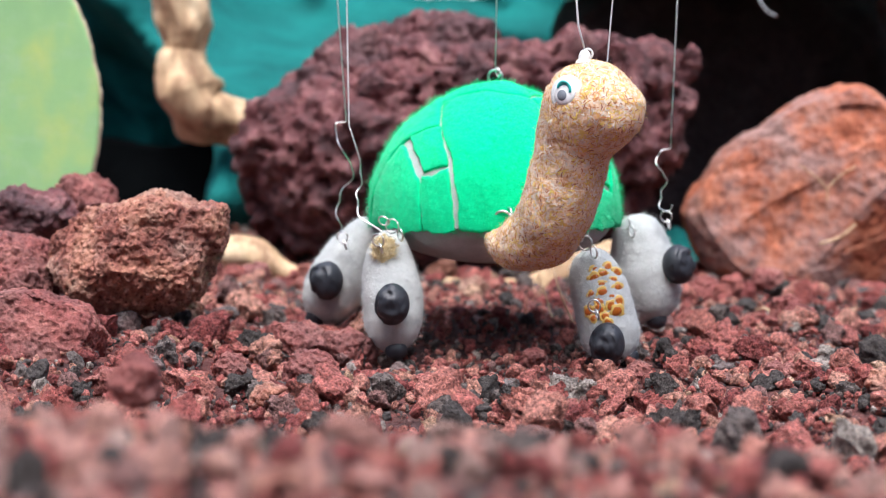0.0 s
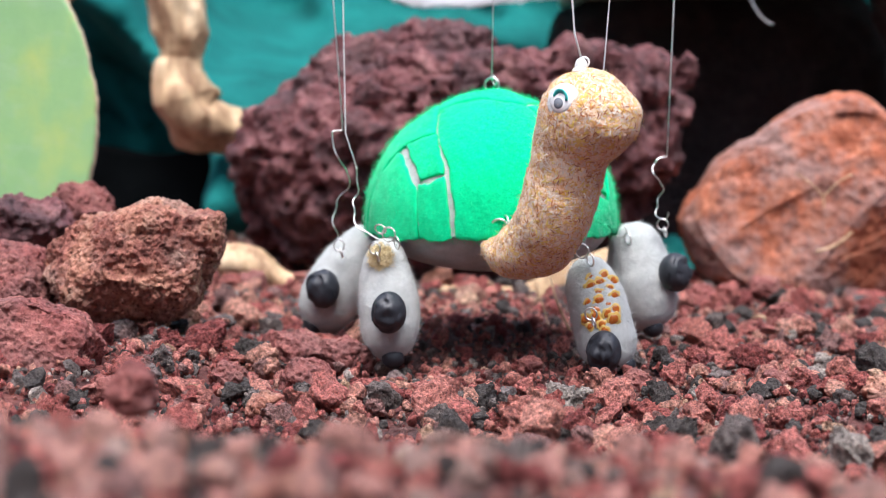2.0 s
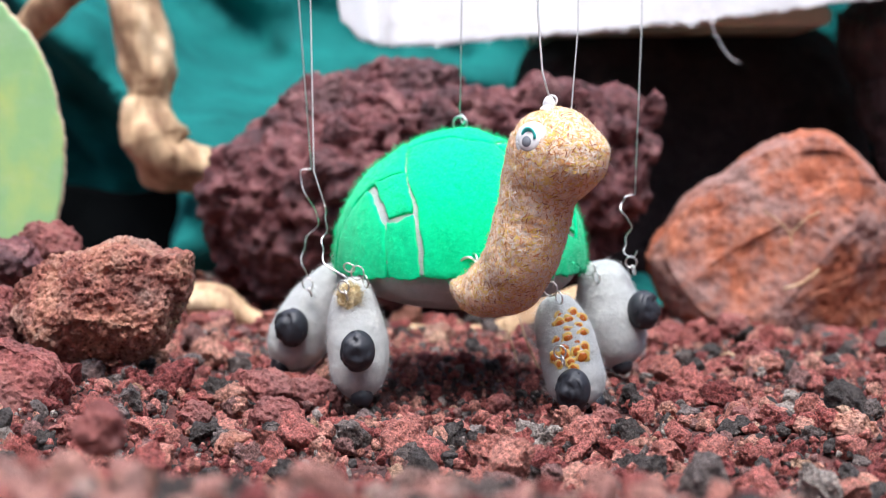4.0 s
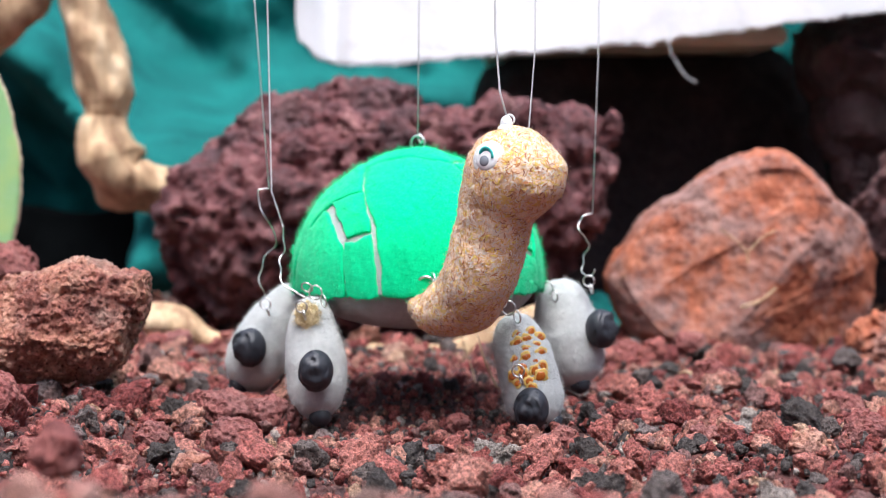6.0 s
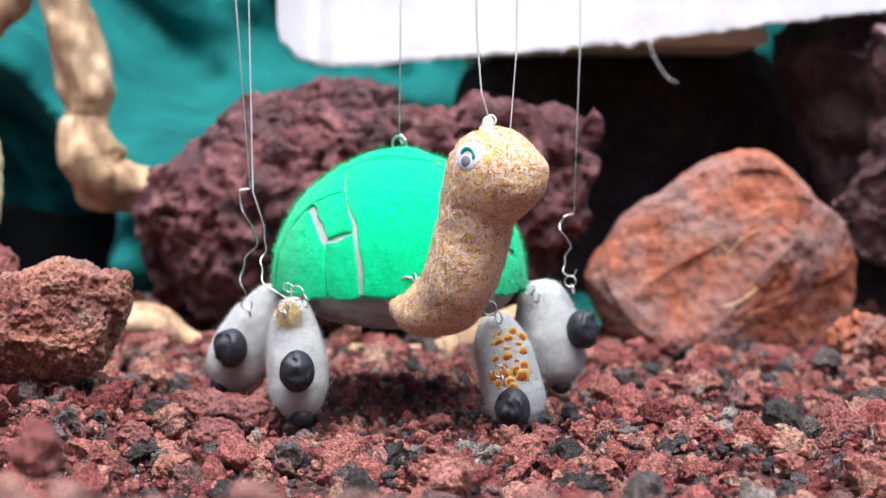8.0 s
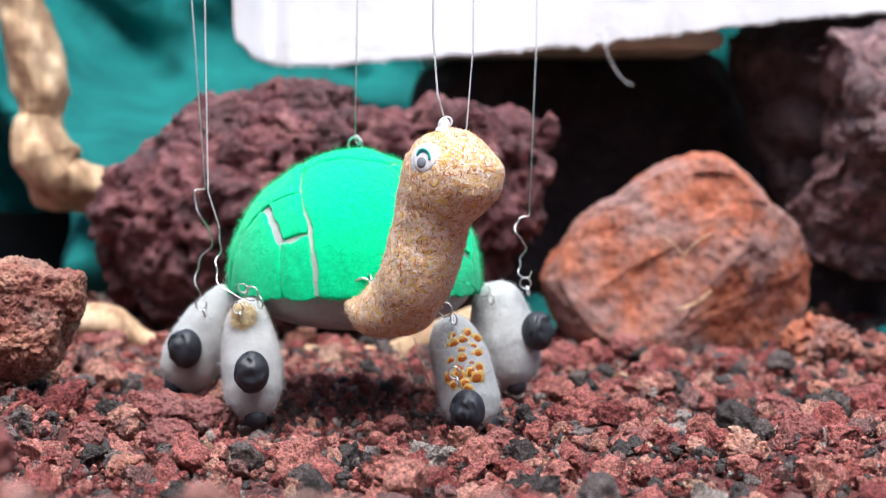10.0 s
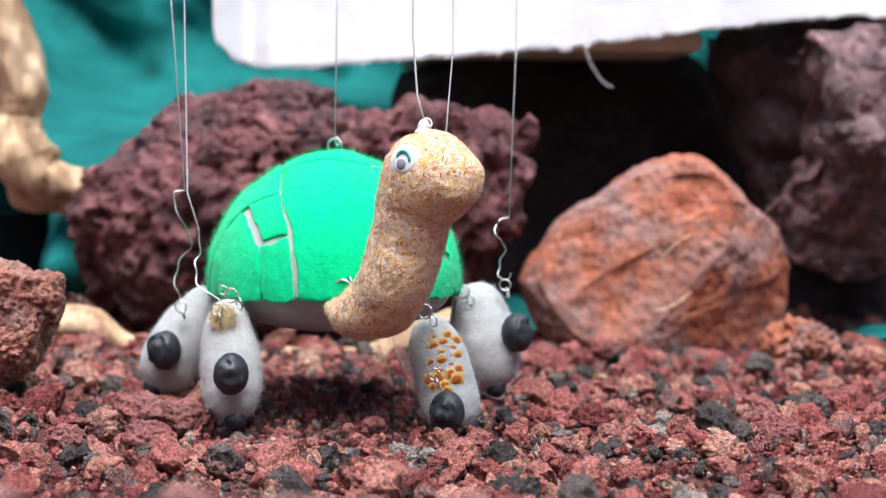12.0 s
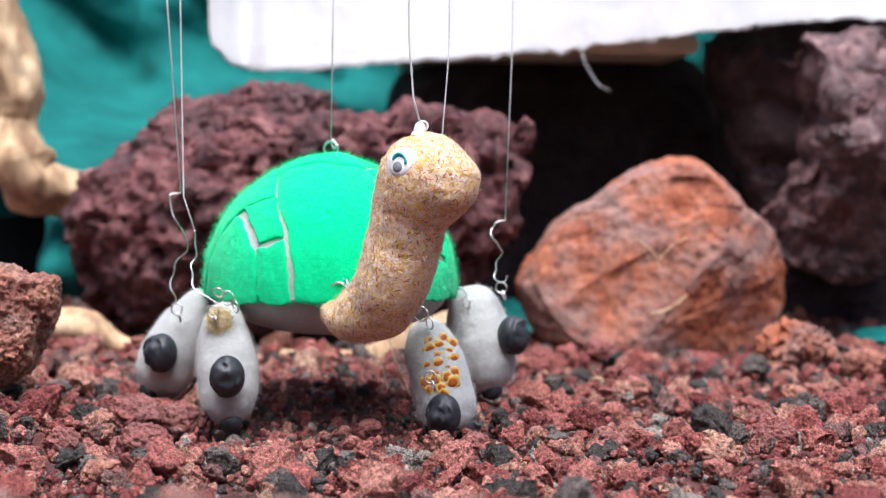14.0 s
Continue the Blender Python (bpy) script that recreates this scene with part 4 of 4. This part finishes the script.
leg_a = leg((-0.0587, 0.7550, 0.0460), (-0.0837, 0.7500, 0.0071), 0.0125, (-0.0773, 0.7370, 0.0244), (-0.75, -0.65, 0.05), ((-0.0828, 0.7480, 0.0087), (-0.6, -0.2, -0.7)), 1)
leg_b = leg((-0.0516, 0.7120, 0.0455), (-0.0486, 0.7000, 0.0015), 0.0110, (-0.0484, 0.6880, 0.0211), (-0.25, -0.95, 0.05), ((-0.0477, 0.6980, 0.0030), (0, -0.2, -1)), 2, (-0.0514, 0.6985, 0.0391))
leg_c = leg((0.0225, 0.7000, 0.0402), (0.0336, 0.6880, -0.0000), 0.0110, (0.0288, 0.6780, 0.0087), (-0.3, -0.9, -0.2), ((0.0368, 0.6900, 0.0021), (0.4, 0, -0.9)), 3, (0.0266, 0.6850, 0.0351))
leg_d = leg((0.0427, 0.7600, 0.0488), (0.0500, 0.7520, 0.0068), 0.0132, (0.0588, 0.7450, 0.0308), (0.9, -0.35, 0.05), ((0.0510, 0.7500, 0.0084), (0.3, -0.2, -0.9)), 4)

# joint rings and wires
for ob, p in ((leg_a, (-0.0572, 0.7420, 0.0492)), (leg_b, (-0.0493, 0.7000, 0.0485)), (leg_c, (0.0211, 0.6900, 0.0436)), (leg_d, (0.0377, 0.7480, 0.0466))):
    c = Vector(p)
    part("joint_ring", mesh_of("joint_ring", *both(ring_loop(c, (0.4, 1, 0), 0.0026, 0.0003), ring_loop(c + Vector((0.003, -0.001, -0.003)), (1, 0.5, 0.2), 0.0024, 0.0003), ring_loop(c + Vector((-0.003, -0.001, 0.002)), (0.3, 0.8, 0.6), 0.0021, 0.0003)), WIRE), ob, "linked silver wire rings")


def line_up(name, points, r=0.00027):
    return part("line", mesh_of("line", *tube([Vector(p) for p in points], r, 6), NYLON), turtle, "clear nylon line")


def curl(name, points, owner):
    line = spline(points, 14)
    wound = [p + Vector((math.cos(k * 0.4), math.sin(k * 0.4), 0.4 * math.sin(k * 0.4))) * 0.0006 * min(1.0, k / 10) * (0.6 + 0.8 * noise.noise(p * 150)) for k, p in enumerate(line)]
    return part("wire_curl", mesh_of("wire_curl", *tube(wound, 0.0003, 6), WIRE), owner, "curled silver wire")


line_up("a", [(-0.0750, 0.7400, 0.3113), (-0.0750, 0.7400, 0.1587), (-0.0699, 0.7400, 0.0857)])
curl("a", [(-0.0699, 0.7400, 0.0857), (-0.0743, 0.7400, 0.0842), (-0.0713, 0.7380, 0.0749), (-0.0671, 0.7400, 0.0661), (-0.0719, 0.7420, 0.0584), (-0.0737, 0.7400, 0.0509), (-0.0715, 0.7380, 0.0430)], leg_a)
line_up("b", [(-0.0681, 0.7200, 0.3056), (-0.0681, 0.7200, 0.1572), (-0.0670, 0.7200, 0.0851), (-0.0625, 0.7150, 0.0726)])
curl("b", [(-0.0625, 0.7150, 0.0726), (-0.0618, 0.7140, 0.0642), (-0.0633, 0.7120, 0.0581), (-0.0613, 0.7080, 0.0510), (-0.0530, 0.7030, 0.0462)], leg_b)
line_up("c", [(-0.0136, 0.7450, 0.3127), (-0.0118, 0.7450, 0.1591), (-0.0125, 0.7450, 0.1047)])
line_up("d", [(0.0144, 0.6630, 0.3012), (0.0156, 0.6630, 0.1412), (0.0172, 0.6630, 0.1207), (0.0195, 0.6630, 0.1125)], 0.0004)
line_up("e", [(0.0313, 0.6900, 0.2972), (0.0305, 0.6900, 0.1366), (0.0266, 0.6900, 0.0858), (0.0221, 0.6900, 0.0442)])
line_up("f", [(0.0587, 0.7500, 0.3141), (0.0579, 0.7500, 0.1418), (0.0557, 0.7500, 0.0756)])
curl("f", [(0.0557, 0.7500, 0.0756), (0.0512, 0.7500, 0.0738), (0.0507, 0.7480, 0.0686), (0.0543, 0.7500, 0.0641), (0.0527, 0.7520, 0.0582), (0.0517, 0.7500, 0.0530), (0.0548, 0.7500, 0.0508), (0.0564, 0.7480, 0.0536)], leg_d)
for ob, p in ((leg_a, (-0.0712, 0.7370, 0.0413)), (leg_d, (0.0542, 0.7480, 0.0492)), (leg_c, (0.0239, 0.6720, 0.0229)), (leg_b, (-0.0543, 0.6980, 0.0435))):
    part("tie_ring", mesh_of("tie_ring", *both(ring_loop(p, (0.3, 1, 0.1), 0.0022, 0.00033), ring_loop(Vector(p) + Vector((0.001, 0, -0.003)), (1, 0.2, 0.3), 0.0018, 0.0004)), WIRE), ob, "silver wire ring")

# ---- loose stones and small things on the ground ----
DARK_CHIP = rock_material("charcoal_chip", [(0.28, (0.07, 0.06, 0.06)), (0.5, (0.14, 0.122, 0.12)), (0.72, (0.24, 0.21, 0.205))], (0.22, 0.12, 0.11), 0.6, pores=500.0)
TAN_CHIP = rock_material("tan_chip", [(0.28, (0.25, 0.13, 0.08)), (0.5, (0.45, 0.29, 0.19)), (0.72, (0.52, 0.4, 0.3))], (0.3, 0.12, 0.08), 0.5, pores=500.0)
# loose chips: x, y, radius, flatness
RED_CHIPS = [(-0.085, 0.700, 0.0125, 0.75), (-0.065, 0.700, 0.0105, 0.85), (-0.073, 0.640, 0.0098, 0.9), (0.088, 0.655, 0.0082, 0.45), (0.137, 0.630, 0.0090, 0.8), (0.003, 0.690, 0.0052, 0.9), (0.111, 0.810, 0.0110, 0.7), (-0.128, 0.900, 0.0085, 0.7), (0.084, 0.900, 0.0100, 0.7), (0.117, 0.930, 0.0090, 0.8), (-0.100, 0.645, 0.0072, 0.8), (0.192, 0.760, 0.0095, 0.8), (0.150, 0.730, 0.0085, 0.7), (-0.118, 0.690, 0.0060, 0.8), (-0.133, 0.600, 0.0075, 0.7), (0.039, 0.660, 0.0055, 0.7)]
BROWN_CHIPS = [(-0.132, 0.740, 0.0075, 0.8), (0.114, 0.600, 0.0098, 0.5), (-0.082, 0.600, 0.0080, 0.7), (-0.025, 0.890, 0.0080, 0.7), (0.235, 0.880, 0.0110, 0.9), (0.183, 0.800, 0.0080, 0.8)]
DARK_CHIPS = [(-0.148, 0.700, 0.0085, 0.7), (-0.005, 0.640, 0.0046, 0.95), (0.068, 0.665, 0.0055, 0.7), (0.082, 0.715, 0.0062, 0.7), (-0.105, 0.800, 0.0070, 0.8), (0.145, 0.800, 0.0085, 0.7), (-0.045, 0.680, 0.0050, 0.8), (0.160, 0.910, 0.0075, 0.8), (-0.125, 0.630, 0.0065, 0.7), (-0.061, 0.790, 0.0060, 0.8), (-0.189, 0.780, 0.0085, 0.8), (-0.123, 0.780, 0.0065, 0.8)]
TAN_CHIPS = [(-0.125, 0.665, 0.0042, 0.8), (0.105, 0.640, 0.0052, 0.4)]


def chips(places, material, label, seed, scale=1.0):
    rng = np.random.default_rng(seed)
    for i, (x, y, r, flat) in enumerate(places):
        r *= scale
        g = float(ground_height(x, y)) + r * flat * 0.55
        thing("scoria_chip", rock_mesh("scoria_chip", (x, y, g), stone_outline(r, rng, flat), r * 0.8, seed + i, material, 5, r * 0.7, r * 0.12, r * 0.12, r * 0.14, 5), label, "stone", "loose stones")


chips(RED_CHIPS, SCORIA_RED, "rough red scoria chip lying on gravel", 40)
chips(BROWN_CHIPS, SCORIA_BROWN, "crusty brown scoria chip lying on gravel", 70)
chips(DARK_CHIPS, DARK_CHIP, "charcoal grey scoria chip lying on gravel", 90, 0.8)
chips(TAN_CHIPS, TAN_CHIP, "pale tan stone chip lying on gravel", 120, 0.8)


def fibre(points, r=0.0004):
    thing("straw_fibre", mesh_of("straw_fibre", *tube(spline(points, 6), r, 6), WOOD), "thin pale dry root fibre", "fibre", "dry fibres")


fibre([(0.1330, 0.9450, 0.0608), (0.1405, 0.9430, 0.0553), (0.1461, 0.9430, 0.0492), (0.1466, 0.9430, 0.0436)])
fibre([(0.1461, 0.9430, 0.0492), (0.1530, 0.9430, 0.0561), (0.1603, 0.9450, 0.0602)])
fibre([(0.1434, 0.9440, 0.0222), (0.1530, 0.9430, 0.0256), (0.1607, 0.9440, 0.0319)], 0.0007)
fibre([(0.1016, 0.8500, 0.0006), (0.1048, 0.8450, 0.0020), (0.1083, 0.8400, 0.0006)], 0.0006)

fibre([(0.0113, 0.8000, 0.0229), (0.0142, 0.7900, 0.0136), (0.0202, 0.7800, 0.0010)], 0.0005)
fibre([(0.0209, 0.7900, 0.0253), (0.0190, 0.7850, 0.0142), (0.0216, 0.7800, 0.0019)], 0.0004)
fibre([(0.0038, 0.8100, 0.0233), (0.0090, 0.8000, 0.0090), (0.0112, 0.7900, -0.0003)], 0.0003)


def small_cloth(x0, x1, y0, y1, z0, rise):
    """A loose fold of the teal cloth on the ground, higher at the back."""
    vs, fs = [], []
    for j in range(13):
        for i in range(33):
            x, y = x0 + (x1 - x0) * i / 32, y0 + (y1 - y0) * j / 12
            vs.append((x, y, z0 + 0.0035 * noise.noise(Vector((x * 40, y * 40, 0))) + rise * (j / 12) ** 0.7 + 0.002 * math.sin(i * 0.9 + j * 0.5)))
    fs = [(j * 33 + i, j * 33 + i + 1, (j + 1) * 33 + i + 1, (j + 1) * 33 + i) for j in range(12) for i in range(32)]
    ob = thing("cloth_corner", mesh_of("cloth_corner", vs, fs, TEAL), "corner of teal cloth lying on the gravel", "cloth")
    ob.modifiers.new("thickness", "SOLIDIFY").thickness = 0.002


small_cloth(0.262, 0.382, 0.985, 1.017, 0.0055, 0.003)
small_cloth(0.062, 0.150, 1.070, 1.120, 0.0010, 0.014)
